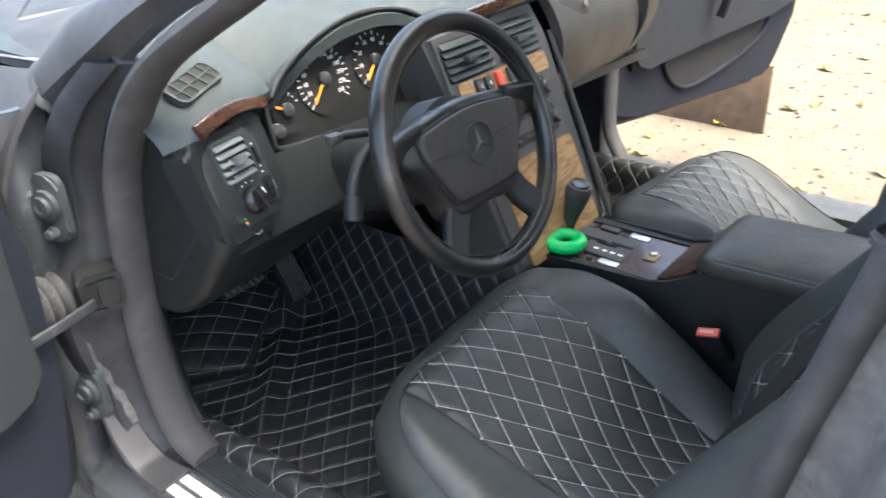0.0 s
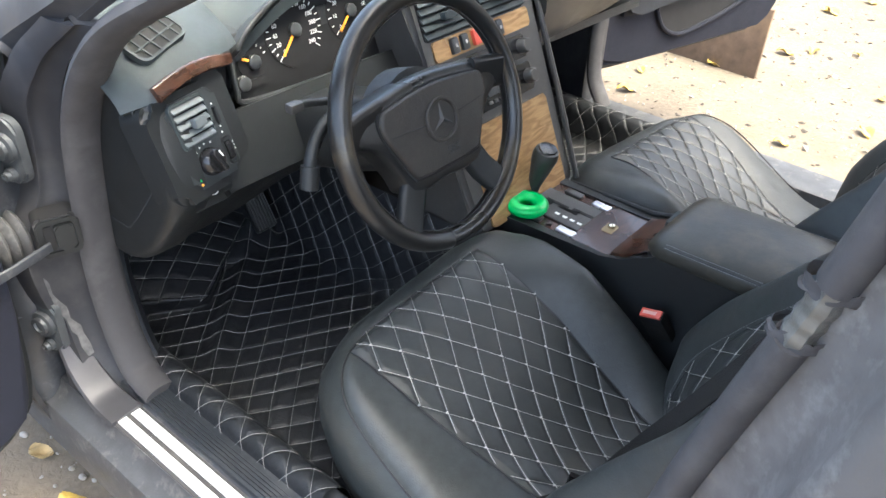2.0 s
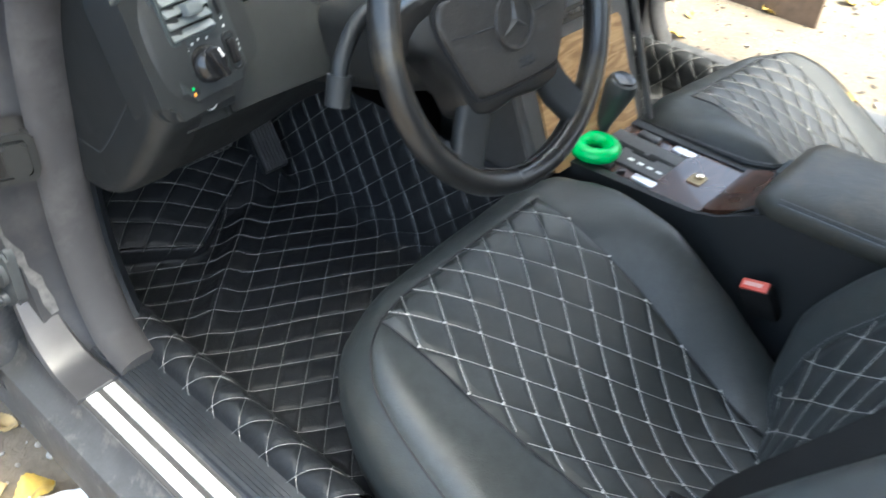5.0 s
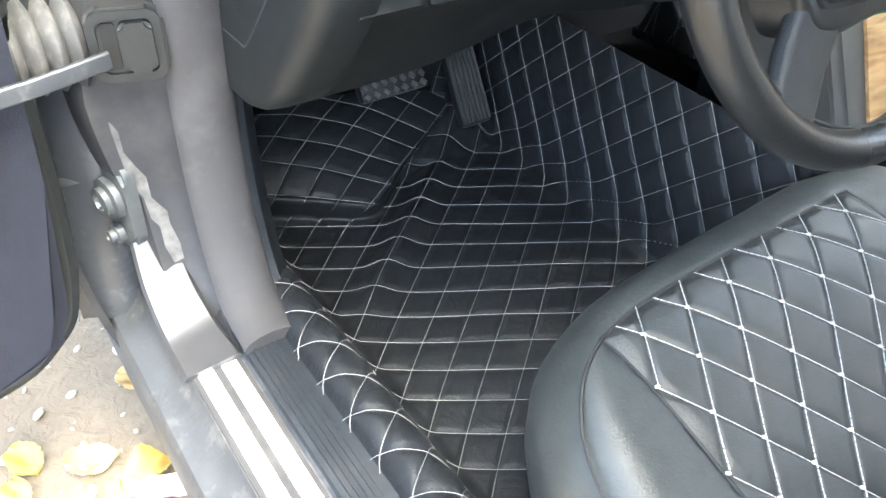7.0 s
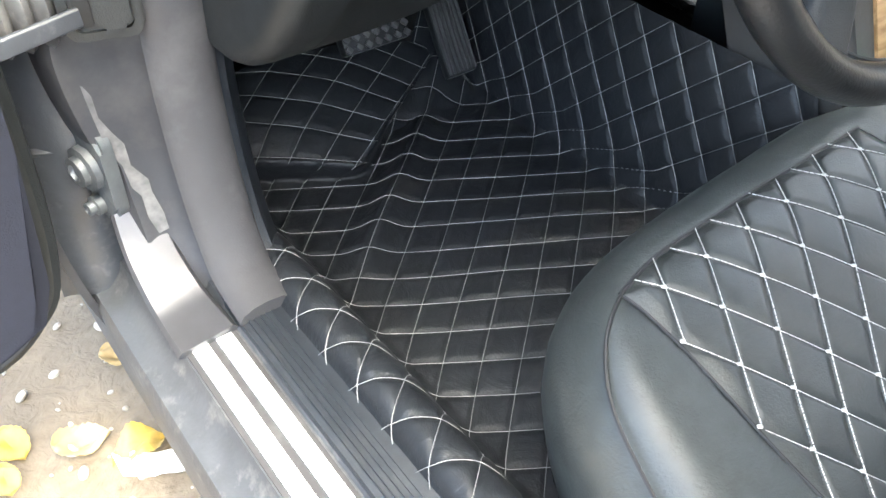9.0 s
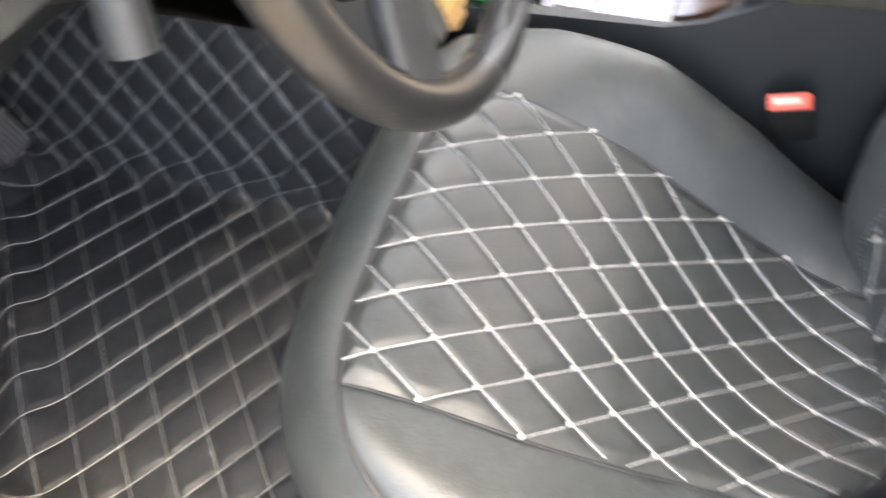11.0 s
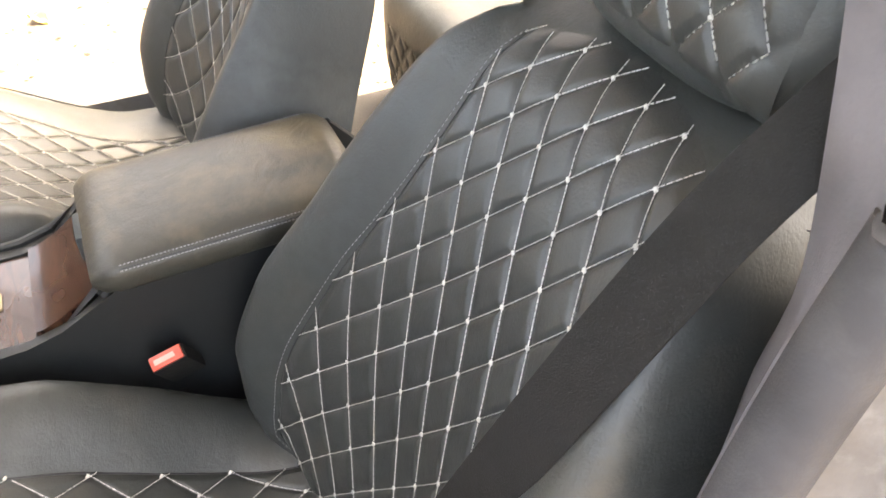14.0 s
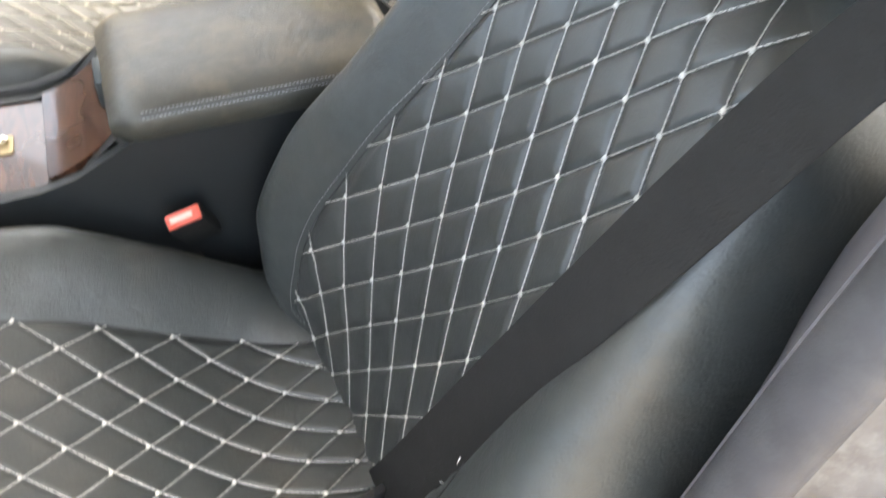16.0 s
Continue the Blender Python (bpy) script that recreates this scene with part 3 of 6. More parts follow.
part("fender", sheet(lambda u, v: Vector((-fender(u, v).x, fender(u, v).y, fender(u, v).z)), 16, 30, thick=0.008), PAINT, body, "dusty grey front fender")


def bonnet(u, v):
    x = -0.716 + 1.432 * u
    y = 0.435 + 0.22 * math.sin(math.pi * u) ** 0.5 + (1.15 - 0.22 * math.sin(math.pi * u) ** 0.5) * v
    return Vector((x, y, 0.944 + 0.045 * math.sin(math.pi * u) ** 0.7 - 0.07 * v))


part("bonnet", sheet(bonnet, 32, 12, thick=0.01), PAINT, body, "dusty grey bonnet")
part("bonnet_edge", tube([bonnet(0.0, k / 12) + Vector((0.002, 0, 0.0015)) for k in range(13)], 0.0028, 6), STEEL_WORN, body, "worn pale edge of the bonnet")
part("floor_pan", box((0, 0.0, 0.215), (1.36, 2.6, 0.03), 0.004), CARPET, body, "black carpeted floor")
part("firewall", box((0, 0.83, 0.57), (1.46, 0.04, 0.74), 0.004), CARPET, body, "black carpeted bulkhead")


def roof(u, v):
    x = -0.60 + 1.2 * u
    y = -1.75 + 1.75 * v
    return Vector((x, y, 1.355 + 0.05 * math.sin(math.pi * u) + 0.04 * math.sin(math.pi * v)))


part("roof", sheet(roof, 12, 10, thick=0.03), HEADLINER, body, "pale headliner")
part("roof_skin", sheet(lambda u, v: roof(u, v) + Vector((0, 0, 0.045)), 12, 10, thick=0.01), PAINT, body, "dusty grey painted roof")
ws = part("windscreen", sheet(lambda u, v: Vector((-0.62 + 1.24 * u, 0.02 + 0.68 * (1 - v), 0.955 + 0.42 * v)), 6, 6, thick=0.005), GLASS, body, "clear windscreen")
ws.visible_shadow = False
# far side pillars and rails
for path in ([(0.716, 0.30, 0.352), (0.716, 0.345, 0.45), (0.716, 0.345, 0.66), (0.716, 0.302, 0.825), (0.714, 0.195, 0.962), (0.70, 0.015, 1.068), (0.64, -0.25, 1.22), (0.60, -0.60, 1.33)],):
    part("door_seal", sweep(smooth_path(path, 7), circle(0.016, 12, 0.028), up=(1, 0, 0)), RUBBER, body, "dusty grey rubber door seal")
part("hinge_pillar", box((0.77, 0.45, 0.62), (0.10, 0.16, 0.66), 0.02), PAINT, body, "dark grey painted door pillar")
part("middle_pillar", sweep([(0.70, -0.52, 0.34), (0.69, -0.60, 0.85), (0.62, -0.70, 1.36)], rounded(0.10, 0.15, 0.03), up=(0, 1, 0)), PAINT, body, "dark grey painted middle pillar")
part("windscreen_pillar", sweep([(0.74, 0.44, 0.92), (0.70, 0.10, 1.10), (0.60, -0.30, 1.33)], rounded(0.06, 0.08, 0.02), up=(0, 1, 0)), PAINT, body, "dark grey windscreen pillar")
part("roof_rail", sweep([(-0.60, -0.25, 1.285), (-0.60, -1.0, 1.36), (-0.58, -1.7, 1.33)], rounded(0.05, 0.07, 0.02)), PAINT, body, "dark grey roof rail")
part("roof_rail", sweep([(0.60, -0.25, 1.345), (0.60, -1.0, 1.37), (0.58, -1.7, 1.33)], rounded(0.05, 0.07, 0.02)), PAINT, body, "dark grey roof rail")
part("rear_shelf", box((0, -1.75, 0.95), (1.3, 0.35, 0.04), 0.01), CARPET, body, "black rear shelf")
part("rear_bulkhead", box((0, -1.88, 0.58), (1.4, 0.06, 0.74), 0.01), CARPET, body, "black rear bulkhead")


# ---------------------------------------------------------------- door hinge and check strap
def hinge(at, upper):
    hg = part("hinge", plate(rounded(0.055, 0.10, 0.02), frame_of(at, (0.25, -1, 0), (0, 0, 1)), 0.014, 0.004), HINGE, body, "greasy steel door hinge")
    m = frame_of(Vector(at) + Vector((-0.004, -0.004, 0)), (0.25, -1, 0), (0, 0, 1))
    for dz, r in ((0.008, 0.015), (-0.034, 0.007)):
        mm = m @ Matrix.Translation((0, dz, 0))
        bolt = lathe([(r * 1.5, -0.004), (r * 1.5, 0.003), (r, 0.004), (r, 0.010), (r * 0.6, 0.011), (r * 0.55, 0.007)], mm, 10)
        part("bolt", bolt, HINGE, hg)
    part("hinge_arm", tube([Vector(at) + Vector((-0.005, 0.02, 0.02)), Vector(at) + Vector((-0.05, 0.05, 0.015)), Vector(at) + Vector((-0.085, 0.035, 0.02))], 0.010, 8), HINGE, hg)


hinge((-0.804, 0.402, 0.462), False)
hinge((-0.786, 0.400, 0.764), True)
part("check_strap", sweep([(-0.790, 0.330, 0.640), (-0.850, 0.318, 0.637), (-0.95, 0.302, 0.636)], rounded(0.006, 0.015, 0.002), up=(0, 0, 1)), PAINT_GREASY, body, "greasy steel door check strap")
KM = frame_of((-0.772, 0.338, 0.645), (0.95, -0.30, 0), (0, 0, 1))
bracket = part("check_bracket", plate(rounded(0.060, 0.064, 0.012), KM, 0.036, 0.006, 3), PIPING, body, "black check strap bracket")
part("bracket_frame", ring_plate(rounded(0.056, 0.060, 0.010), rounded(0.044, 0.046, 0.007), KM @ Matrix.Translation((0, 0, 0.004)), 0.004), PLASTIC, bracket)
part("bracket_cover", plate(rounded(0.026, 0.042, 0.006), KM @ Matrix.Translation((0.008, 0, 0.008)), 0.008, 0.003), PLASTIC, bracket)
part("bracket_slot", plate(rounded(0.012, 0.040, 0.003), KM @ Matrix.Translation((-0.013, 0, 0.0015)), 0.002, 0), DARK, bracket)
rib = []
for k in range(6):
    rib += [(0.027, 0.0165 * k), (0.038, 0.0165 * k + 0.004), (0.041, 0.0165 * k + 0.008), (0.038, 0.0165 * k + 0.012)]
boot = lathe(rib, frame_of((-0.795, 0.405, 0.630), (0, 1, 0), (0, 0, -1)), 24)
part("cable_boot", boot, BOOT, body, "pale ribbed rubber cable boot")

# ---------------------------------------------------------------- doors
def door_outline(side):
    """Outline of a door's inner face in (along, z), from the hinge edge."""
    if side > 0:
        return [(-0.015, 0.44), (-0.012, 0.41), (0.01, 0.393), (0.10, 0.385), (0.60, 0.378), (0.71, 0.380), (0.76, 0.395), (0.80, 0.46), (0.845, 0.58), (0.885, 0.72), (0.90, 0.93), (0.0, 0.93), (-0.02, 0.75), (-0.015, 0.55)]
    return [(0.0, 0.40), (0.015, 0.36), (0.05, 0.322), (0.12, 0.308), (0.78, 0.325), (0.86, 0.36), (0.95, 0.48), (1.04, 0.66), (1.05, 0.93), (0.0, 0.93), (-0.02, 0.75), (-0.01, 0.55)]


def car_door(side, hinge_at, angle, drop):
    ax = Vector((side * math.cos(angle), -math.sin(angle), 0))
    m = Matrix.Translation(hinge_at) @ Matrix((ax, (0, 0, 1), ax.cross(Vector((0, 0, 1))))).transposed().to_4x4()
    face = -1 if m.col[2].y > 0 else 1
    def flat(outline, depth, thick, bevel, name, mat, label="", parent=None):
        mm = m @ Matrix.Translation((0, 0, face * depth))
        bm = plate([(x, z - drop) for x, z in outline], Matrix(), thick, bevel, 3)
        if face < 0:
            bmesh.ops.scale(bm, vec=(1, 1, -1), verts=bm.verts)
        bmesh.ops.transform(bm, matrix=mm, verts=bm.verts)
        return part(name, bm, mat, parent or d, label)
    d = flat(door_outline(side), -0.03, 0.09, 0.01, "door", PAINT, "dusty grey painted door, wide open", body)
    card = flat([(x + 0.010 * (1 if x < 0.4 else -0.8), max(z, 0.345 if side < 0 else 0.405) if z < 0.45 else z) for x, z in door_outline(side)], 0.015, 0.05, 0.02, "door_card", DOORCARD, "dark blue-grey door card")
    # upper card that ends in an armrest ledge
    ledge = [(0.045, 0.552), (0.10, 0.553), (0.20, 0.566), (0.45, 0.592), (0.68, 0.612), (0.83, 0.634), (0.85, 0.92), (0.02, 0.92), (0.035, 0.60)]
    flat(ledge, 0.045, 0.045, 0.016, "upper_card", DOORCARD_TOP, "grey upper door card with an armrest ledge")
    # map pocket: a flat black plate for the shade inside, with a lip
    lip = [(0.185, 0.550), (0.215, 0.500), (0.26, 0.465), (0.32, 0.453), (0.42, 0.468), (0.52, 0.492), (0.60, 0.520), (0.66, 0.555), (0.69, 0.595)]
    flat(lip + [(0.50, 0.590), (0.30, 0.570)], 0.0175, 0.01, 0.002, "pocket_recess", DARK, "map pocket, its inner shade a flat black plate")
    lp = [m @ Vector((x, z - drop, face * 0.022)) for x, z in lip]
    part("pocket_lip", tube(smooth_path(lp, 5), 0.007, 8), DOORCARD, d)
    part("door_handle", sweep([m @ Vector((0.36, 0.66 - drop, face * 0.075)), m @ Vector((0.37, 0.72 - drop, face * 0.09)), m @ Vector((0.36, 0.80 - drop, face * 0.05))], rounded(0.03, 0.02, 0.008), up=(1, 0, 0)), PLASTIC, d, "black pull handle")
    part("edge_seal", tube(smooth_path([m @ Vector((x, z - drop, face * -0.028)) for x, z in (((-0.01, 0.90), (-0.01, 0.55), (0.002, 0.40), (0.03, 0.35), (0.09, 0.322), (0.25, 0.322), (0.75, 0.338)) if side < 0 else ((-0.02, 0.90), (-0.02, 0.55), (-0.012, 0.43), (0.01, 0.400), (0.09, 0.391), (0.35, 0.388), (0.70, 0.386)))], 5), 0.011, 8), PLASTIC, d, "black rubber door seal")
    return d


car_door(1, (0.82, 0.392, 0), radians(14), 0.0)
car_door(-1, (-0.865, 0.345, 0), radians(6), 0.0)


# ---------------------------------------------------------------- seats
CUSHION = [(-0.46, 0.338), (-0.38, 0.3395), (-0.34, 0.3425), (-0.30, 0.3534), (-0.26, 0.3713), (-0.22, 0.3939), (-0.18, 0.4185), (-0.14, 0.4427), (-0.10, 0.464), (-0.06, 0.4798), (-0.02, 0.488),
           (0.01, 0.488), (0.04, 0.480), (0.07, 0.464), (0.10, 0.44)]
TILT = [(-0.38, -0.07), (-0.34, -0.05), (-0.30, -0.013), (-0.22, 0.05), (-0.14, 0.08), (-0.02, 0.06), (0.06, 0.05)]
DISH = [(-0.38, 0.9), (-0.30, 0.85), (-0.18, 0.66), (-0.02, 0.34), (0.06, 0.2)]
SEAM_IN = [(-0.42, 0.13), (-0.37, 0.137), (-0.316, 0.147), (-0.256, 0.150), (-0.19, 0.150), (-0.12, 0.145), (-0.053, 0.145), (0.004, 0.150)]
SEAM_OUT = [(-0.42, -0.10), (-0.357, -0.105), (-0.259, -0.121), (-0.20, -0.138), (-0.134, -0.155), (-0.064, -0.166), (-0.011, -0.171)]
SEAM_FRONT = [(-0.171, -0.011), (-0.12, 0.003), (-0.064, 0.008), (0.0, 0.010), (0.05, 0.009), (0.11, 0.007), (0.15, 0.004)]
BOLSTER = [(-0.42, 0.012), (-0.36, 0.028), (-0.335, 0.040), (-0.30, 0.048), (-0.27, 0.055), (-0.22, 0.058), (-0.175, 0.055), (-0.13, 0.042), (-0.08, 0.024), (-0.05, 0.012), (-0.02, 0.0)]
RIM_LINE = [(0.25, -0.44), (0.268, -0.30), (0.272, -0.15), (0.272, -0.04), (0.255, 0.035), (0.215, 0.07), (0.15, 0.087), (0.05, 0.088), (-0.05, 0.081), (-0.12, 0.067), (-0.17, 0.043), (-0.21, 0.014), (-0.238, -0.025),
            (-0.257, -0.075), (-0.265, -0.15), (-0.262, -0.30), (-0.25, -0.44)]


def cushion_top(dx, y):
    """Height of the cushion at dx from its middle (dx > 0: towards the console)."""
    a, b = lerp(SEAM_OUT, y), lerp(SEAM_IN, y)
    d = min(b, max(a, dx))
    z = lerp(CUSHION, y) + lerp(TILT, y) * d + lerp(DISH, y) * d * d
    if dx > b:
        z += lerp(BOLSTER, y) * math.sin(math.pi * min(1.0, 0.88 * (dx - b) / (0.272 - b)))
    elif dx < a:
        z += 0.006 * math.sin(math.pi * min(1.0, (a - dx) / 0.12)) - 0.05 * max(0.0, a - dx - 0.04)
    return z


def cushion_outline(n=140):
    """The cushion's rim from above, in even steps all round."""
    out = smooth_path([(x, y, 0) for x, y in RIM_LINE], 8)
    loop = out + [out[0]]
    way = [0.0]
    for p, q in zip(loop, loop[1:]):
        way.append(way[-1] + (q - p).length)
    even, k = [], 0
    for i in range(n):
        d = way[-1] * i / n
        while way[k + 1] <= d:
            k += 1
        p = loop[k].lerp(loop[k + 1], (d - way[k]) / max(1e-9, way[k + 1] - way[k]))
        even.append((p.x, p.y))
    return even


def cubic(k, x, y):
    return k[0] + k[1] * x + k[2] * y + k[3] * x * x + k[4] * x * y + k[5] * y * y + k[6] * x ** 3 + k[7] * x * x * y + k[8] * x * y * y + k[9] * y ** 3


def crossing(ab, a, b, x, y):
    """Where the line a of one stitch family meets the line b of the other, searched from (x, y)."""
    e = 1e-4
    for _ in range(14):
        p, q = ab(x, y)
        px, qx = ab(x + e, y)
        py, qy = ab(x, y + e)
        j11, j12, j21, j22 = (px - p) / e, (py - p) / e, (qx - q) / e, (qy - q) / e
        det = j11 * j22 - j12 * j21
        if abs(det) < 1e-6:
            break
        sx, sy = (j22 * (a - p) - j12 * (b - q)) / det, (j11 * (b - q) - j21 * (a - p)) / det
        k = min(1.0, 0.05 / max(1e-9, math.hypot(sx, sy)))
        x, y = x + k * sx, y + k * sy
    return x, y


def net_lines(ab, q0, q1, v0, v1, nq, nv):
    """Segments along the whole numbers of both fields of ab, cell by cell."""
    grid = [[ab(q0 + (q1 - q0) * i / nq, v0 + (v1 - v0) * j / nv) for i in range(nq + 1)] for j in range(nv + 1)]
    segs = []
    for j in range(nv):
        for i in range(nq):
            cell = [(i, j), (i + 1, j), (i + 1, j + 1), (i, j + 1)]
            for fam in (0, 1):
                vals = [grid[y][x][fam] for x, y in cell]
                for level in range(math.ceil(min(vals)), math.floor(max(vals)) + 1):
                    hits = []
                    for k in range(4):
                        a, b = vals[k], vals[(k + 1) % 4]
                        if (a < level) != (b < level):
                            f = (level - a) / (b - a)
                            (xa, ya), (xb, yb) = cell[k], cell[(k + 1) % 4]
                            hits.append((q0 + (q1 - q0) * (xa + (xb - xa) * f) / nq, v0 + (v1 - v0) * (ya + (yb - ya) * f) / nv))
                    if len(hits) == 2:
                        segs.append((hits[0], hits[1]))
    return segs


def stitch_net(ab, inside, x0, x1, y0, y1, cell=0.0045):
    """Segments and knots of a warped diamond net, as far as they lie inside."""
    nx, ny = int((x1 - x0) / cell), int((y1 - y0) / cell)
    segs = [g for g in net_lines(ab, x0, x1, y0, y1, nx, ny) if inside(*g[0]) and inside(*g[1])]
    knots = []
    for j in range(ny):
        for i in range(nx):
            x, y = x0 + (x1 - x0) * (i + 0.5) / nx, y0 + (y1 - y0) * (j + 0.5) / ny
            a, b = ab(x, y)
            kx, ky = crossing(ab, round(a), round(b), x, y)
            if abs(kx - x) <= 0.5 * cell and abs(ky - y) <= 0.5 * cell and inside(kx, ky):
                knots.append((kx, ky))
    return segs, knots


knot_mesh = None


def knot(at, rot, parent):
    """A small knot where two stitch lines cross; all knots share one mesh."""
    global knot_mesh
    if knot_mesh is None:
        bm = box((0, 0, 0), (0.0042, 0.0042, 0.0017), 0.0008, Matrix.Rotation(radians(45), 4, "Z"), seg=1)
        knot_mesh = bpy.data.meshes.new("stitch_knot")
        bm.to_mesh(knot_mesh)
        bm.free()
        knot_mesh.materials.append(THREAD)
    ob = new("stitch_knot", knot_mesh)
    ob.parent = parent
    ob.matrix_basis = Matrix.Translation(at) @ rot
    ob.matrix_parent_inverse = parent.matrix_world.inverted()


def front_seat(xc, inward, label, worn):
    """A car seat; inward is +1 where the console lies towards +x."""
    st = thing("front_seat", (xc, -0.15, 0.245), label, "car seat", group="front seats")

    def H(dx, y):
        return cushion_top(dx * inward, y)

    # cushion body
    bm = bmesh.new()
    line = [(x * inward, y) for x, y in cushion_outline()]
    c = (0.0, -0.17)
    rings = []
    for k in range(1, 37):
        r = k / 36
        ring = []
        for x, y in line:
            px, py = c[0] + (x - c[0]) * r, c[1] + (y - c[1]) * r
            e = (1 - r) * math.hypot(x - c[0], y - c[1])
            z = H(px, py) - 0.05 * (1 - min(1.0, e / 0.05)) ** 2.2
            inn = min(px * inward - lerp(SEAM_OUT, py), lerp(SEAM_IN, py) - px * inward, (lerp(SEAM_FRONT, px * inward) - py))
            z -= 0.018 * max(0.0, min(1.0, (inn - 0.002) / 0.012))
            z += (0.0020 * noise.noise((px * 17, py * 17, xc)) + 0.001 * noise.noise((px * 45, py * 45, xc))) * (1.0 if inn < 0 else 0.0)
            ring.append(bm.verts.new((xc + px, py, z)))
        rings.append(ring)
    for drop, shrink in ((0.02, 1.012), (0.06, 1.012), (0.105, 0.985), (0.115, 0.94)):
        rings.append([bm.verts.new((xc + c[0] + (x - c[0]) * shrink, c[1] + (y - c[1]) * shrink, max(0.262, H(x, y) - 0.05 - drop))) for x, y in line])
    n = len(line)
    for a, b in zip(rings, rings[1:]):
        for i in range(n):
            bm.faces.new((a[i], a[(i + 1) % n], b[(i + 1) % n], b[i]))
    bm.faces.new(rings[0])
    bm.faces.new(rings[-1][::-1])
    cushion = part("cushion", bm, LEATHER, st, "smooth black leather cushion with rounded bolsters")

    # quilted panel in (dx, y)
    def F(dx, y, swell=0.0):
        p = Vector((xc + dx * inward, y, cushion_top(dx, y) + 0.0015))
        return p + Vector((0, 0.35, 0.93)) * swell

    def ab(dx, y):
        y += 0.17
        return (cubic((4.81, 20.8, -14.3, -9.2, -16.63, -3.76, 10.45, 66.89, 50.1, 26.62), dx, y), cubic((-0.34, -20.09, -17.53, -5.58, 9.99, 7.0, 4.8, 7.06, -17.02, 47.13), dx, y))

    BACK = -0.425

    def panel(u, v):
        y = BACK
        dx = 0.0
        for _ in range(3):
            dx = lerp(SEAM_OUT, y) + u * (lerp(SEAM_IN, y) - lerp(SEAM_OUT, y))
            front = lerp(SEAM_FRONT, dx)
            y = front + (BACK - front) * v
        a, b = ab(dx, y)
        edge = min(1.0, 26 * min(u, 1 - u, v * 1.2, (1 - v) * 4))
        return F(dx, y, 0.0056 * puff(a, b) * edge - 0.0015 * (1 - edge))

    quilt = part("quilted_panel", sheet(panel, 170, 210), LEATHER_QUILT, cushion, "diamond-quilted black leather panel")

    def inside(dx, y):
        return BACK + 0.002 < y < lerp(SEAM_FRONT, dx) and lerp(SEAM_OUT, y) < dx < lerp(SEAM_IN, y)

    segs, knots = stitch_net(ab, inside, -0.18, 0.16, BACK, 0.015)
    part("stitching", stitches(F, segs, 0.00046, 0.0036, 0.22, 0.0030), THREAD, cushion, "white diamond stitching")
    for dx, y in knots:
        knot(F(dx, y) + Vector((0, 0.0010, 0.0030)), Matrix.Rotation(radians(-20), 4, "X"), cushion)
    # seams: side creases have no piping, a dark tube paints in their shade
    for seam, start in ((SEAM_OUT, -0.011), (SEAM_IN, 0.004)):
        ys = [start + (-0.415 - start) * k / 40 for k in range(41)]
        pts = [Vector((xc + lerp(seam, y) * inward, y, cushion_top(lerp(seam, y), y) + 0.0002)) for y in ys]
        part("seam_piping", tube(pts, 0.0013, 6), PIPING, cushion)
    # black piping along the front seam
    pts = [F(dx, lerp(SEAM_FRONT, dx)) - Vector((0, 0, 0.001)) for dx in [-0.171 + 0.321 * k / 24 for k in range(25)]]
    part("seam_piping", tube(pts, 0.0022, 6), PIPING, cushion)
    # welt that runs on from the front corner of the quilt along the outer edge
    pts = [F(dx, y, -0.0008) for dx, y in [(p.x, p.y) for p in smooth_path([(-0.171, -0.011, 0), (-0.195, -0.024, 0), (-0.216, -0.040, 0), (-0.236, -0.066, 0), (-0.247, -0.100, 0), (-0.252, -0.16, 0), (-0.250, -0.28, 0)], 8)]]
    pts = [p - Vector((0, 0, 0.010 * min(1.0, k / 24))) for k, p in enumerate(pts)]
    part("welt", tube(pts, 0.0016, 6), PIPING, cushion)

    # backrest: (dx, w) over a plane that leans back, D forward of it
    a22 = radians(22)
    O = Vector((xc, -0.42, 0.345))
    U, Nn = Vector((0, -math.sin(a22), math.cos(a22))), Vector((0, math.cos(a22), math.sin(a22)))
    HALF = [(-0.06, 0.175), (0.0, 0.215), (0.05, 0.24), (0.10, 0.258), (0.18, 0.272), (0.30, 0.247), (0.38, 0.232), (0.45, 0.212), (0.50, 0.196), (0.54, 0.168), (0.57, 0.13), (0.60, 0.06)]
    BASE = [(-0.06, 0.0), (0.10, 0.004), (0.25, 0.008), (0.40, 0.004), (0.50, -0.010), (0.54, -0.028), (0.57, -0.055), (0.60, -0.095)]
    RISE = [(-0.06, 0.010), (0.0, 0.030), (0.03, 0.042), (0.07, 0.050), (0.11, 0.056), (0.18, 0.051), (0.25, 0.043), (0.35, 0.031), (0.50, 0.016), (0.60, 0.0)]

    def D(dx, w):
        base, hw, rise = lerp(BASE, w), lerp(HALF, w), lerp(RISE, w) * (1.0 if dx > 0 else 0.9)
        t = abs(dx) / 0.145
        if t < 1 and hw > 0.15:
            return base + rise * t * t * 0.85
        k = max(0.0, min(1.0, (abs(dx) - 0.145) / max(0.02, hw - 0.145)))
        return base + rise * (min(1.0, t * t) * 0.85 + math.sin(math.pi * k * 0.7)) - 0.11 * k ** 7

    def B(dx, w, swell=0.0):
        return O + Vector((dx * inward, 0, 0)) + U * w + Nn * (D(dx, w) + swell)

    bm = bmesh.new()
    rows = []
    nu, nv = 72, 60
    for j in range(nv + 1):
        w = -0.06 + 0.66 * j / nv
        hw = lerp(HALF, w)
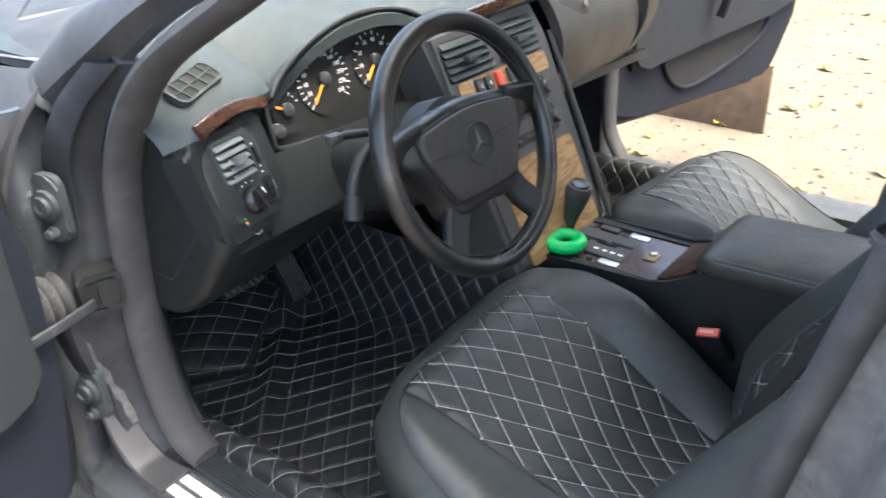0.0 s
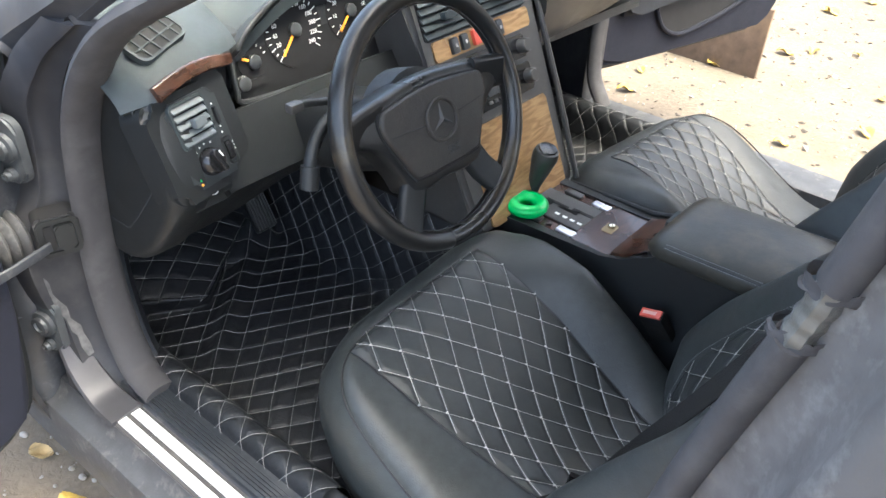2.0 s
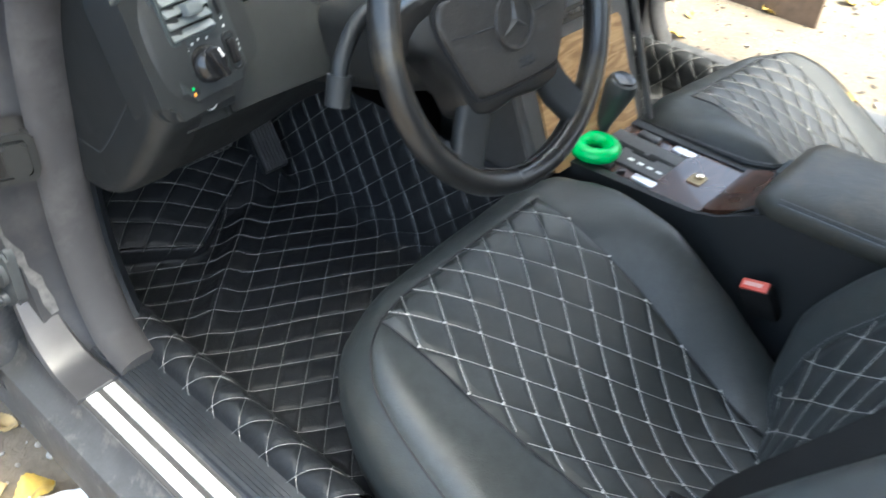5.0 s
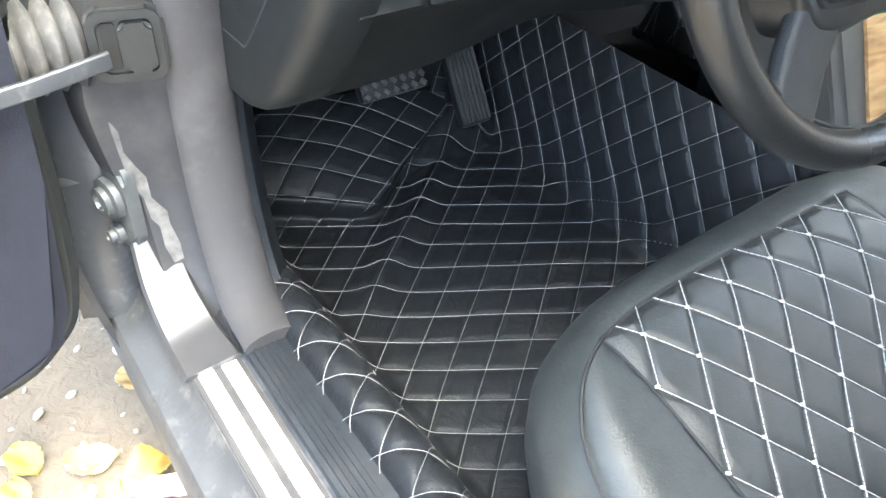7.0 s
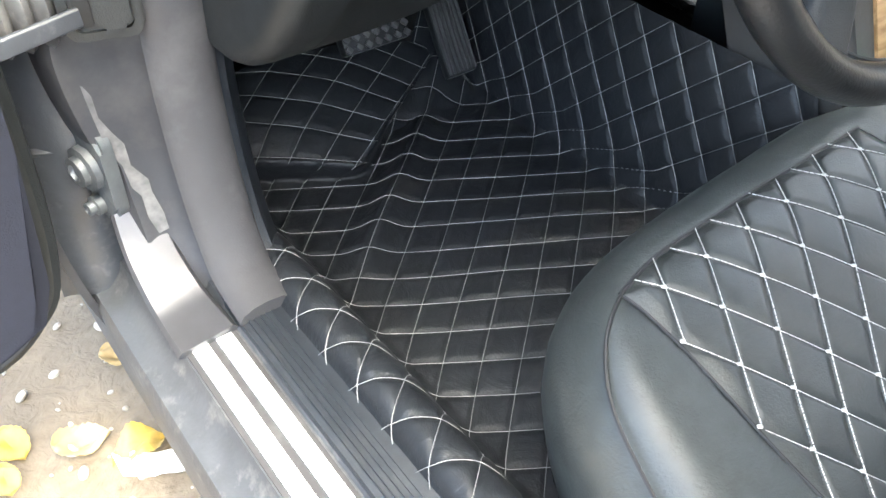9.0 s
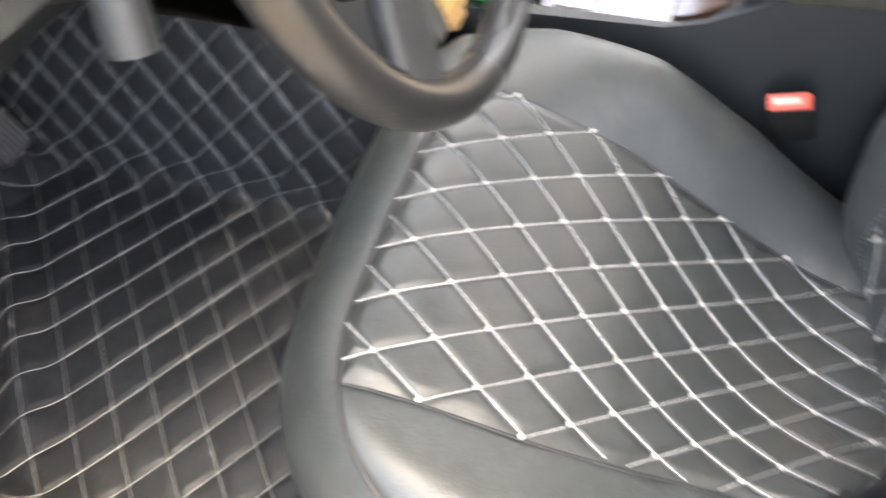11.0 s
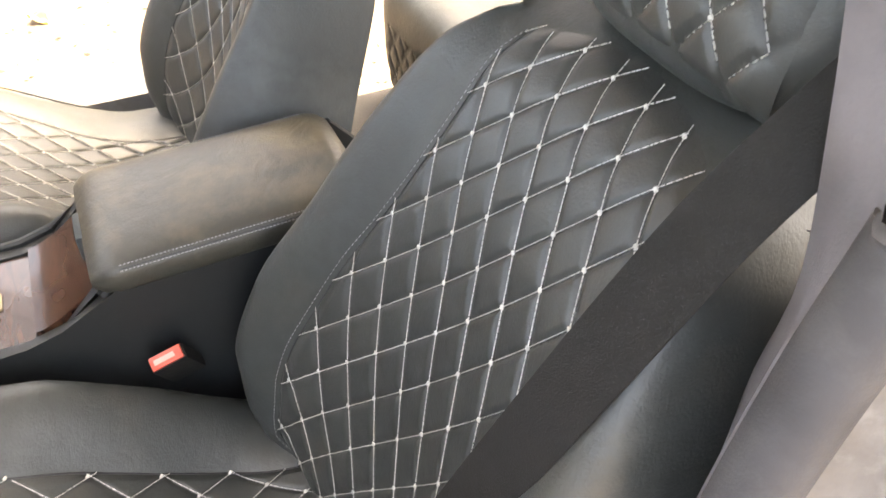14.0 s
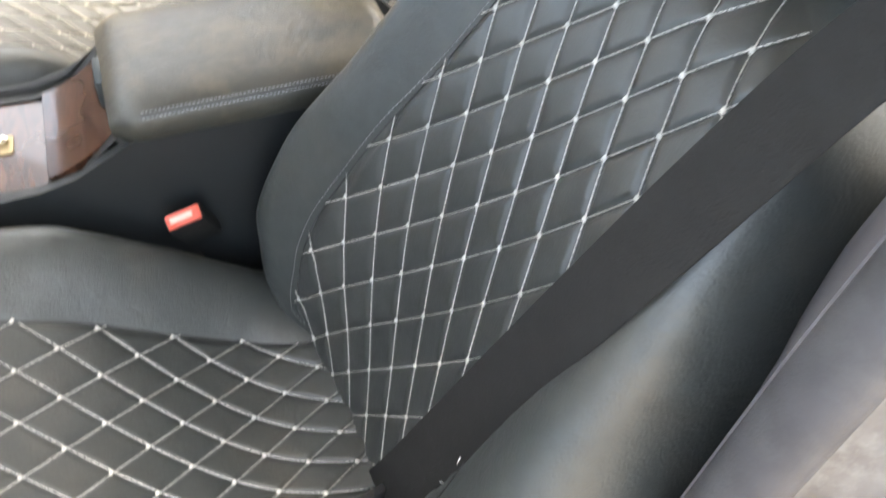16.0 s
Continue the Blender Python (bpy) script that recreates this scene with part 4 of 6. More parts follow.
        front = [bm.verts.new(B(hw * (2 * i / nu - 1), w, 0.0022 * noise.noise((hw * (2 * i / nu - 1) * 15, w * 15, xc)) if abs(hw * (2 * i / nu - 1)) > 0.165 else 0.0)) for i in range(nu + 1)]
        dep = lerp([(-0.06, 0.13), (0.4, 0.12), (0.60, 0.02)], w)
        back = [bm.verts.new(B(hw * (1 - 2 * i / 12), w) * 1.0 - Nn * (D(hw * (1 - 2 * i / 12), w) + dep * (1 - 0.25 * abs(1 - i / 6) ** 3) + 0.0 - (lerp([(0.48, 0.0), (0.60, -0.095)], w)))) for i in range(13)]
        rows.append(front + back)
    n = len(rows[0])
    for a, b in zip(rows, rows[1:]):
        for i in range(n):
            bm.faces.new((a[i], a[(i + 1) % n], b[(i + 1) % n], b[i]))
    bm.faces.new(rows[0][::-1])
    bm.faces.new(rows[-1])
    rest = part("backrest", bm, LEATHER, st, "smooth black leather backrest with side bolsters")

    def seam(w):
        return lerp([(-0.03, 0.105), (-0.004, 0.131), (0.015, 0.154), (0.05, 0.157), (0.10, 0.158), (0.15, 0.160), (0.21, 0.155), (0.278, 0.148), (0.318, 0.141), (0.362, 0.132), (0.411, 0.123), (0.47, 0.117), (0.515, 0.117), (0.545, 0.110), (0.57, 0.095)], w)

    bx, bw = 0.0235, 0.031

    def ab2(dx, w):
        w -= 0.25
        return (cubic((0.98, -20.59, 9.46, -21.03, -7.32, -4.03, 10.87, 47.89, -9.43, 25.61), dx, w), cubic((5.1, -19.51, -14.54, -3.97, -11.33, -4.3, -15.85, 42.41, -1.14, -2.09), dx, w))

    def seam_far(w):
        return seam(w) + lerp([(0.34, 0.0), (0.42, 0.016), (0.50, 0.034), (0.57, 0.036)], w)

    def top_seam(dx):
        return lerp([(-0.17, 0.505), (-0.15, 0.528), (-0.12, 0.545), (-0.09, 0.557), (-0.05, 0.567), (0.0, 0.571), (0.05, 0.567), (0.09, 0.557), (0.12, 0.545)], dx)

    def panel2(u, v):
        w, dx = 0.3, 0.0
        for _ in range(3):
            dx = -seam_far(w) + u * (seam(w) + seam_far(w))
            w = -0.02 + v * (top_seam(dx) + 0.02)
        a, b = ab2(dx, w)
        edge = min(1.0, 26 * min(u, 1 - u, v * 2, (1 - v) * 1.5))
        return B(dx, w, 0.0018 + 0.0056 * puff(a, b) * edge - 0.0022 * (1 - edge))

    part("quilted_panel", sheet(panel2, 120, 200), LEATHER_QUILT, rest, "diamond-quilted black leather panel")
    BF = lambda dx, w: B(dx, w, 0.0018)
    inside2 = lambda dx, w: -0.018 < w < top_seam(dx) and -seam_far(w) < dx < seam(w)
    segs, knots = stitch_net(ab2, inside2, -0.17, 0.165, -0.02, 0.58)
    for dx, w in knots:
        knot(BF(dx, w) + Nn * 0.0032, Matrix.Rotation(radians(-68), 4, "X"), rest)
    part("stitching", stitches(BF, segs, 0.00050, 0.0036, 0.22, 0.0026), THREAD, rest, "white diamond stitching")
    ws_ = [-0.03 + 0.575 * k / 50 for k in range(51)]
    for sg in (-1, 1):
        # plain crease without piping: a thin dark tube gives its shade
        part("seam_piping", tube([B(seam(w) if sg > 0 else -seam_far(w), w, 0.0002) for w in ws_], 0.0007, 6), PIPING, rest)
        if sg > 0:
            part("seam_stitch", stitches(BF, [((sg * (seam(a) + 0.004), a), (sg * (seam(b) + 0.004), b)) for a, b in zip(ws_, ws_[1:])], 0.00045, 0.0045, 0.45, -0.0008), THREAD_MAT, rest, "pale seam stitching")

    if worn:
        # torn cover at the outer foot of the backrest, white padding showing
        def torn(u, v):
            a, r = 2 * math.pi * u, 0.5 + 0.5 * v
            k = 1 + 0.22 * noise.noise((2.2 * math.cos(a), 2.2 * math.sin(a), 1.0)) + 0.10 * noise.noise((7 * math.cos(a), 7 * math.sin(a), 4.0))
            q = v * k
            dx, w = -0.160 + 0.032 * q * math.cos(a), 0.046 + 0.074 * q * math.sin(a) - 0.25 * 0.03 * math.cos(a)
            return B(dx, w, 0.007 - 0.010 * v ** 3 + 0.003 * noise.noise((dx * 60, w * 60, 0.0)))
        part("foam", sheet(torn, 48, 14, closed_u=True), FOAM, rest, "torn white padding at the seat side")
    # headrest
    hc = O + U * 0.672 + Nn * (-0.072)
    def head(u, v):
        a, b = 2 * math.pi * u, math.pi * (v - 0.5)
        sx = math.copysign(abs(math.cos(a)) ** 0.65, math.cos(a)) * max(0.0, math.cos(b)) ** 0.55
        sy = math.copysign(abs(math.sin(a)) ** 0.75, math.sin(a)) * max(0.0, math.cos(b)) ** 0.55
        return hc + Vector((0.145 * sx * inward, 0, 0)) + U * (0.095 * math.copysign(abs(math.sin(b)) ** 0.8, math.sin(b))) + Nn * (0.052 * sy)
    hr = part("headrest", sheet(head, 48, 24, closed_u=True), LEATHER, st, "black leather headrest with quilted front")
    HF = lambda dx, w: hc + Vector((dx * inward, 0, 0)) + U * w + Nn * (0.0525 * max(0.02, 1 - (abs(dx) / 0.147) ** 3.2) ** 0.36 * max(0.02, 1 - (abs(w) / 0.097) ** 2.6) ** 0.42)
    def hpanel(u, v):
        dx, w = 0.118 * (2 * u - 1), 0.083 * (2 * v - 1)
        p, q = (dx + 0.06) / bx, (w + 0.042) / bw
        edge = min(1.0, 14 * min(u, 1 - u, v, 1 - v))
        return HF(dx, w) + Nn * (0.0055 * puff((p + q) / 2, (q - p) / 2) * edge - 0.003 * (1 - edge))
    part("quilted_panel", sheet(hpanel, 70, 60), LEATHER_QUILT, hr, "diamond-quilted black leather panel")
    segs = []
    for i in range(-8, 12):
        for j in range(-8, 12):
            dx, w = (i - j) * bx - 0.06, (i + j) * bw - 0.042
            for di, dj in ((1, 0), (0, 1)):
                ex, ew = dx + (di - dj) * bx, w + (di + dj) * bw
                cuts = [(dx + (ex - dx) * k / 6, w + (ew - w) * k / 6) for k in range(7)]
                for p, q in zip(cuts, cuts[1:]):
                    if all(abs(g[0]) < 0.110 and abs(g[1]) < 0.075 for g in (p, q)):
                        segs.append((p, q))
    for i in range(-8, 12):
        for j in range(-8, 12):
            dx, w = (i - j) * bx - 0.06, (i + j) * bw - 0.042
            if abs(dx) < 0.105 and abs(w) < 0.070:
                knot(HF(dx, w) + Nn * 0.002, Matrix.Rotation(radians(-68), 4, "X"), hr)
    part("stitching", stitches(HF, segs, 0.0007, 0.0036, 0.2, 0.0012), THREAD, hr, "white diamond stitching")
    for sg in (-1, 1):
        part("headrest_post", tube([O + U * 0.50 + Nn * -0.095 + Vector((sg * 0.07, 0, 0)), hc + Vector((sg * 0.07, 0, 0)) - U * 0.05 - Nn * 0.02], 0.005, 10), CHROME, st, "chrome headrest post")
    # seat rails and base
    for sg in (-1, 1):
        part("seat_rail", box((xc + sg * 0.19, -0.23, 0.270), (0.04, 0.44, 0.036), 0.006), PLASTIC_GLOSS, st, "black steel seat rail")
    part("rail_cover", box((xc - 0.225 * inward, -0.16, 0.272), (0.030, 0.10, 0.026), 0.008), PLASTIC, st, "black plastic rail end cover")
    part("rail_bolt", lathe([(0.009, 0.0), (0.009, 0.006), (0.006, 0.008)], Matrix.Translation((xc - 0.225 * inward, -0.13, 0.284)), 10), HINGE, st, "steel rail bolt")
    return st


driver = front_seat(-0.375, 1, "black leather driver seat with white diamond stitching, worn", True)
passenger = front_seat(0.375, -1, "black leather passenger seat with white diamond stitching", False)


# ---------------------------------------------------------------- steering wheel
wheel_c = Vector((-0.363, -0.009, 0.804))
tilt = radians(20)
WN = Vector((0, -math.cos(tilt), math.sin(tilt)))
WM = frame_of(wheel_c, (1, 0, 0), (0, math.sin(tilt), math.cos(tilt)))
wheel = thing("steering_wheel", wheel_c, "worn black leather four-spoke steering wheel", "steering wheel")
rim_pts = [WM @ Vector((0.174 * math.cos(a), 0.174 * math.sin(a), 0)) for a in [2 * math.pi * i / 72 for i in range(72)]]
rim = part("rim", sweep(rim_pts, circle(0.0145, 14, 0.0165), up=WN, closed=True), RIM, wheel, "worn shiny black leather rim")
part("rim_stitch", tube([WM @ Vector((0.158 * math.cos(a), 0.158 * math.sin(a), 0.004)) for a in [2 * math.pi * i / 72 for i in range(72)]], 0.0012, 5, up=WN, closed=True), PIPING, rim)
# airbag pad: a shield that carries the spokes, with a raised grained cover on it
def soft_outline(pts, n=5):
    return [(p.x, p.y) for p in smooth_path([(x, y, 0) for x, y in pts + pts[:1]], n)][:-1]


SHIELD = [(0.150, 0.012), (0.150, 0.046), (0.10, 0.056), (0.0, 0.066), (-0.10, 0.056), (-0.150, 0.046), (-0.150, 0.012), (-0.118, -0.010), (-0.092, -0.050), (-0.078, -0.082), (-0.045, -0.090), (0.0, -0.086), (0.045, -0.090), (0.078, -0.082), (0.092, -0.050), (0.118, -0.010)]
part("hub_cover", cushion_plate(soft_outline(SHIELD), WM @ Matrix.Translation((0, 0, 0.002)), 0.04, 0.012, 0.003, (0.0, -0.012)), RIM, wheel, "black hub cover that carries the spokes")
COVER = [(0.108, 0.012), (0.106, 0.036), (0.085, 0.044), (0.0, 0.052), (-0.085, 0.044), (-0.106, 0.036), (-0.108, 0.012), (-0.092, -0.020), (-0.072, -0.058), (-0.058, -0.066), (0.0, -0.068), (0.058, -0.066), (0.072, -0.058), (0.092, -0.020)]
part("cover_gap", cushion_plate(soft_outline([(x * 1.03, y * 1.05) for x, y in COVER]), WM @ Matrix.Translation((0, 0, 0.0062)), 0.006, 0.001), DARK, wheel)
pad_ob = part("airbag_pad", cushion_plate(soft_outline(COVER), WM @ Matrix.Translation((0, 0, 0.0115)), 0.012, 0.006, 0.0015), PAD, wheel, "grained dark grey airbag pad")
part("emblem_ring", tube([WM @ Vector((0.030 * math.cos(a), 0.029 * math.sin(a), 0.0135)) for a in [2 * math.pi * i / 32 for i in range(32)]], 0.0034, 8, up=WN, closed=True), PAD, pad_ob)
star = bmesh.new()
for k in range(3):
    a = radians(90 + 120 * k)
    tip = Vector((0.026 * math.cos(a), 0.026 * math.sin(a), 0.014))
    l = Vector((0.004 * math.cos(a + 1.57), 0.004 * math.sin(a + 1.57), 0.013))
    v = [star.verts.new(WM @ q) for q in (tip, l, -l + Vector((0, 0, 0.026)), Vector((0, 0, 0.018)))]
    for f in ((0, 1, 3), (0, 3, 2)):
        star.faces.new([v[i] for i in f])
part("emblem", star, PLASTIC_GREY, pad_ob, "three-pointed emblem shape")
for sx in (-1, 1):
    part("pad_groove", tube([WM @ Vector((sx * (0.031 + 0.066 * k / 6), 0.001 + 0.004 * k / 6, 0.0128 - 0.0003 * k)) for k in range(7)], 0.0013, 5, up=WN), PIPING, pad_ob)
letters = bpy.data.curves.new("SRS", "FONT")
letters.body, letters.size, letters.extrude, letters.align_x = "SRS", 0.017, 0.0006, "CENTER"
tmp = bpy.data.objects.new("tmp", letters)
me = bpy.data.meshes.new_from_object(tmp)
bpy.data.objects.remove(tmp)
me.materials.append(BEZEL)
srs = new("letters", me)
srs.parent = pad_ob
srs.matrix_world = WM @ Matrix.Translation((0.012, -0.052, 0.0125))
# spokes
for sx in (-1, 1):
    up_ = [WM @ Vector((sx * 0.095, 0.035, -0.006)), WM @ Vector((sx * 0.13, 0.03, -0.006)), WM @ Vector((sx * 0.168, 0.025, 0.0))]
    part("spoke", sweep(up_, rounded(0.016, 0.052, 0.007), up=(0, 0, 1)), RIM, wheel, "black upper spoke")
    lo = [WM @ Vector((sx * 0.055, -0.060, -0.008)), WM @ Vector((sx * 0.078, -0.10, -0.008)), WM @ Vector((sx * 0.104, -0.136, 0.0))]
    part("spoke", sweep(lo, rounded(0.046, 0.018, 0.008), up=WN), PLASTIC, wheel, "black lower spoke")
part("hub", lathe([(0.075, -0.075), (0.075, -0.03), (0.06, -0.02)], WM, 24), PLASTIC, wheel)
column = thing("steering_column", wheel_c - WN * 0.14 - Vector((0, 0, 0.05)), "black plastic steering column shroud with stalks", "steering column")
part("shroud", sweep([wheel_c - WN * 0.06 - Vector((0, 0, 0.01)), wheel_c - WN * 0.16 - Vector((0, 0, 0.014)), wheel_c - WN * 0.32], rounded(0.125, 0.115, 0.035), up=(0, 0, 1)), PLASTIC, column, "black plastic shroud")
stalk_path = [(-0.45, 0.085, 0.825), (-0.50, 0.074, 0.812), (-0.530, 0.064, 0.788), (-0.541, 0.059, 0.762)]
stk = part("stalk", tube(smooth_path(stalk_path, 5), 0.009, 12), PLASTIC, column, "black combination stalk")
part("stalk_end", tube([(-0.537, 0.061, 0.772), (-0.546, 0.056, 0.742)], 0.013, 14), PLASTIC, stk, "grey turning end")
part("stalk", tube([(-0.44, 0.085, 0.83), (-0.50, 0.100, 0.839), (-0.522, 0.101, 0.841)], 0.006, 10), PLASTIC, column)
part("stalk_end", box((-0.524, 0.100, 0.841), (0.022, 0.016, 0.014), 0.004), PLASTIC_GREY, column)

# ---------------------------------------------------------------- dashboard
dash = thing("dashboard", (0, 0.45, 0.5), "dark grey dashboard with wood trim", "dashboard")


def dash_top(u, v):
    x = -0.715 + 1.43 * u
    back = 0.80
    hump = math.exp(-((x + 0.31) / 0.17) ** 4)
    front = lerp([(-0.715, 0.36), (-0.62, 0.34), (-0.56, 0.30), (-0.50, 0.282), (-0.13, 0.270), (-0.08, 0.22), (0.0, 0.20), (0.15, 0.20), (0.45, 0.23), (0.715, 0.27)], x)
    zf = lerp([(-0.715, 0.890), (-0.58, 0.890), (-0.52, 0.868), (-0.485, 0.853), (-0.45, 0.875), (-0.383, 0.910), (-0.30, 0.930), (-0.24, 0.932), (-0.186, 0.924), (-0.13, 0.905), (0.0, 0.915), (0.3, 0.915), (0.715, 0.90)], x)
    y = front + (back - front) * v
    zb = 0.945
    s = min(1.0, v * 3.2)
    s = s * s * (3 - 2 * s)
    z = zf + (zb + 0.012 * hump * (1 - v) - zf) * s
    return Vector((x, y, z))


part("dash_top", sheet(dash_top, 90, 24, thick=0.02), PLASTIC_DASH, dash, "blue-grey soft dash top")
# instrument cluster
CM = frame_of((-0.315, 0.292, 0.852), (1, 0, 0), (0, 0.28, 0.96))
arch_pts = [(-0.180, -0.05), (-0.165, -0.074), (0.0, -0.082), (0.18, -0.082), (0.215, -0.06), (0.222, -0.02), (0.212, 0.018), (0.18, 0.048), (0.13, 0.069), (0.06, 0.078), (0.0, 0.074), (-0.068, 0.058), (-0.135, 0.028), (-0.172, -0.005), (-0.180, -0.05)]
arch = [(p.x, p.y) for p in smooth_path([(x, y, 0) for x, y in arch_pts], 5)][:-1]
part("cluster_face", plate(arch, CM, 0.02, 0.002), CLUSTER, dash, "black instrument cluster")
hood = bmesh.new()
va = [hood.verts.new(CM @ Vector((x, y, 0.0))) for x, y in arch]
vb = [hood.verts.new(CM @ Vector((x * 1.02, y * 1.05, 0.018 if y < 0 else 0.030))) for x, y in arch]
for i in range(len(arch)):
    hood.faces.new((va[i], va[(i + 1) % len(arch)], vb[(i + 1) % len(arch)], vb[i]))
part("cluster_hood", hood, BEZEL, dash, "dark cluster surround")
part("hood_edge", tube([CM @ Vector((x * 1.02, y * 1.05, 0.018 if y < 0 else 0.030)) for x, y in arch], 0.0045, 8, up=(0, -1, 0), closed=True), PLASTIC, dash)


def dial(cx, cy, r, a0, a1, ticks, needle, numbers=()):
    g = part("dial", plate([(cx + r * math.cos(2 * math.pi * i / 28), cy + r * math.sin(2 * math.pi * i / 28)) for i in range(28)], CM @ Matrix.Translation((0, 0, 0.002)), 0.001, 0), CLUSTER, dash, "black dial with white marks")
    tk = bmesh.new()
    for k in range(ticks + 1):
        a = radians(a0 + (a1 - a0) * k / ticks)
        m = CM @ Matrix.Translation((cx + 0.90 * r * math.cos(a), cy + 0.90 * r * math.sin(a), 0.003)) @ Matrix.Rotation(a, 4, "Z")
        box((0, 0, 0), (r * (0.16 if k % 2 == 0 else 0.09), 0.0014, 0.0005), 0, m, tk)
    part("tick_marks", tk, WHITE, g)
    for k, text in enumerate(numbers):
        a = radians(a0 + (a1 - a0) * k / (len(numbers) - 1))
        cu = bpy.data.curves.new("number", "FONT")
        cu.body, cu.size, cu.extrude, cu.align_x, cu.align_y = text, 0.0095, 0.0002, "CENTER", "CENTER"
        t_ = bpy.data.objects.new("tmp", cu)
        me_ = bpy.data.meshes.new_from_object(t_)
        bpy.data.objects.remove(t_)
        me_.materials.append(WHITE)
        o = new("numeral", me_)
        o.parent = g
        o.matrix_world = CM @ Matrix.Translation((cx + 0.68 * r * math.cos(a), cy + 0.68 * r * math.sin(a), 0.0032))
    a = radians(needle)
    nd = CM @ Matrix.Translation((cx, cy, 0.006)) @ Matrix.Rotation(a, 4, "Z")
    part("needle", box((0, 0, 0), (r * 0.85, 0.004, 0.002), 0.0008, nd @ Matrix.Translation((r * 0.40, 0, 0))), ORANGE, g, "orange needle")
    part("needle_hub", lathe([(0.011, 0.0), (0.011, 0.006), (0.008, 0.008)], CM @ Matrix.Translation((cx, cy, 0.003)), 16), BEZEL, g)


dial(-0.043, 0.000, 0.057, 225, -40, 24, 225, ("0", "20", "40", "60", "80", "100", "120", "140", "160", "180", "200", "220", "240"))
dial(0.078, 0.002, 0.050, 220, -30, 14, 222, ("0", "10", "20", "30", "40", "50", "60", "70"))
dial(-0.132, -0.026, 0.028, 140, 20, 6, 155)
dial(-0.160, -0.052, 0.013, 120, 40, 4, 110)
part("display", plate(rounded(0.038, 0.012, 0.001), CM @ Matrix.Translation((-0.135, -0.056, 0.004)), 0.002, 0.0), DARK, dash)

# left wing of the dash: demister vent, wood strip, air vent and light switch
cap_pts = [(0.176, 0.690), (0.150, 0.735), (0.160, 0.79), (0.180, 0.838), (0.206, 0.864), (0.30, 0.900), (0.52, 0.93), (0.60, 0.72), (0.52, 0.585), (0.37, 0.574), (0.295, 0.580), (0.232, 0.622)]
CAP = [(p.x, p.y) for p in smooth_path([(a, b, 0) for a, b in cap_pts + cap_pts[:1]], 5)][:-1]
part("end_cap", cushion_plate(CAP, Matrix.Translation((-0.694, 0, 0)) @ Matrix(((0, 0, -1, 0), (1, 0, 0, 0), (0, 1, 0, 0), (0, 0, 0, 1))), 0.052, 0.020, 0.002, (0.36, 0.745)), PLASTIC, dash, "black dash end panel")
part("cap_seam", tube(smooth_path([(-0.6945, 0.31, 0.866), (-0.6945, 0.222, 0.862), (-0.6945, 0.206, 0.845), (-0.6945, 0.188, 0.77), (-0.6945, 0.194, 0.748), (-0.6945, 0.272, 0.657), (-0.6945, 0.30, 0.647), (-0.6945, 0.36, 0.645)], 5), 0.0015, 5), BEZEL, dash)
VM = frame_of((-0.6065, 0.2465, 0.9125), (0.078, 0.021, 0.016), (-0.2, 0.9, 0.5))


def corner_panel(u, v):
    x = -0.708 + 0.225 * u
    yf = lerp([(-0.708, 0.215), (-0.69, 0.203), (-0.668, 0.190), (-0.63, 0.198), (-0.572, 0.215), (-0.52, 0.24), (-0.483, 0.27)], x)
    zf = lerp([(-0.708, 0.860), (-0.668, 0.874), (-0.60, 0.892), (-0.55, 0.890), (-0.483, 0.877)], x)
    t = (0.47 - yf) * v
    return Vector((x, yf + t, zf + 0.62 * t - 1.6 * t * t - 0.006 * (1 - min(1.0, v * 14)) ** 2))


side_panel = part("demister_panel", sheet(corner_panel, 36, 30, thick=0.018), PLASTIC_DASH, dash, "grey grained dash corner panel")
part("vent_bed", plate(rounded(0.080, 0.034, 0.010), VM @ Matrix.Translation((-0.012, 0.012, 0.0065)), 0.004, 0), DARK, side_panel)
part("vent_frame", ring_plate(rounded(0.088, 0.042, 0.013), rounded(0.080, 0.034, 0.010), VM @ Matrix.Translation((-0.012, 0.012, 0.0085)), 0.010), PLASTIC_DASH, side_panel)
for k in range(4):
    part("vent_bar", box((0, 0, 0), (0.0025, 0.034, 0.005), 0.001, VM @ Matrix.Translation((-0.012 - 0.0275 + 0.0185 * k, 0.012, 0.0065))), PLASTIC_DASH, side_panel)
part("vent_bar", box((0, 0, 0), (0.078, 0.0025, 0.005), 0.001, VM @ Matrix.Translation((-0.012, 0.012, 0.0065))), PLASTIC_DASH, side_panel)
# curved wood strip
part("wood_strip", sweep(smooth_path([(-0.672, 0.186, 0.878), (-0.645, 0.191, 0.885), (-0.610, 0.200, 0.888), (-0.575, 0.212, 0.884), (-0.545, 0.224, 0.876), (-0.520, 0.238, 0.868)], 8), rounded(0.010, 0.022, 0.004), up=(0, 0.35, 1), scale=lambda t: 1 - 0.25 * t), WOOD, dash, "glossy walnut trim strip")
# vent and switch panel
PM = frame_of((-0.619, 0.175, 0.803), (0.98, 0.19, 0), (-0.069, 0.353, 0.933))
part("wing_frame", plate(rounded(0.124, 0.142, 0.020), PM @ Matrix.Translation((-0.012, -0.001, -0.003)), 0.05, 0.010, 3), PLASTIC, dash, "black rounded dash wing round the vent")
part("wing_infill", plate(rounded(0.060, 0.125, 0.010), PM @ Matrix.Translation((0.050, 0.012, -0.012)), 0.03, 0.004), PLASTIC, dash)
sw = part("switch_panel", plate(rounded(0.090, 0.120, 0.012), PM, 0.045, 0.006, 3), BEZEL, dash, "dark grey vent and light switch panel")
VC = PM @ Matrix.Translation((-0.0095, 0.027, 0.0))
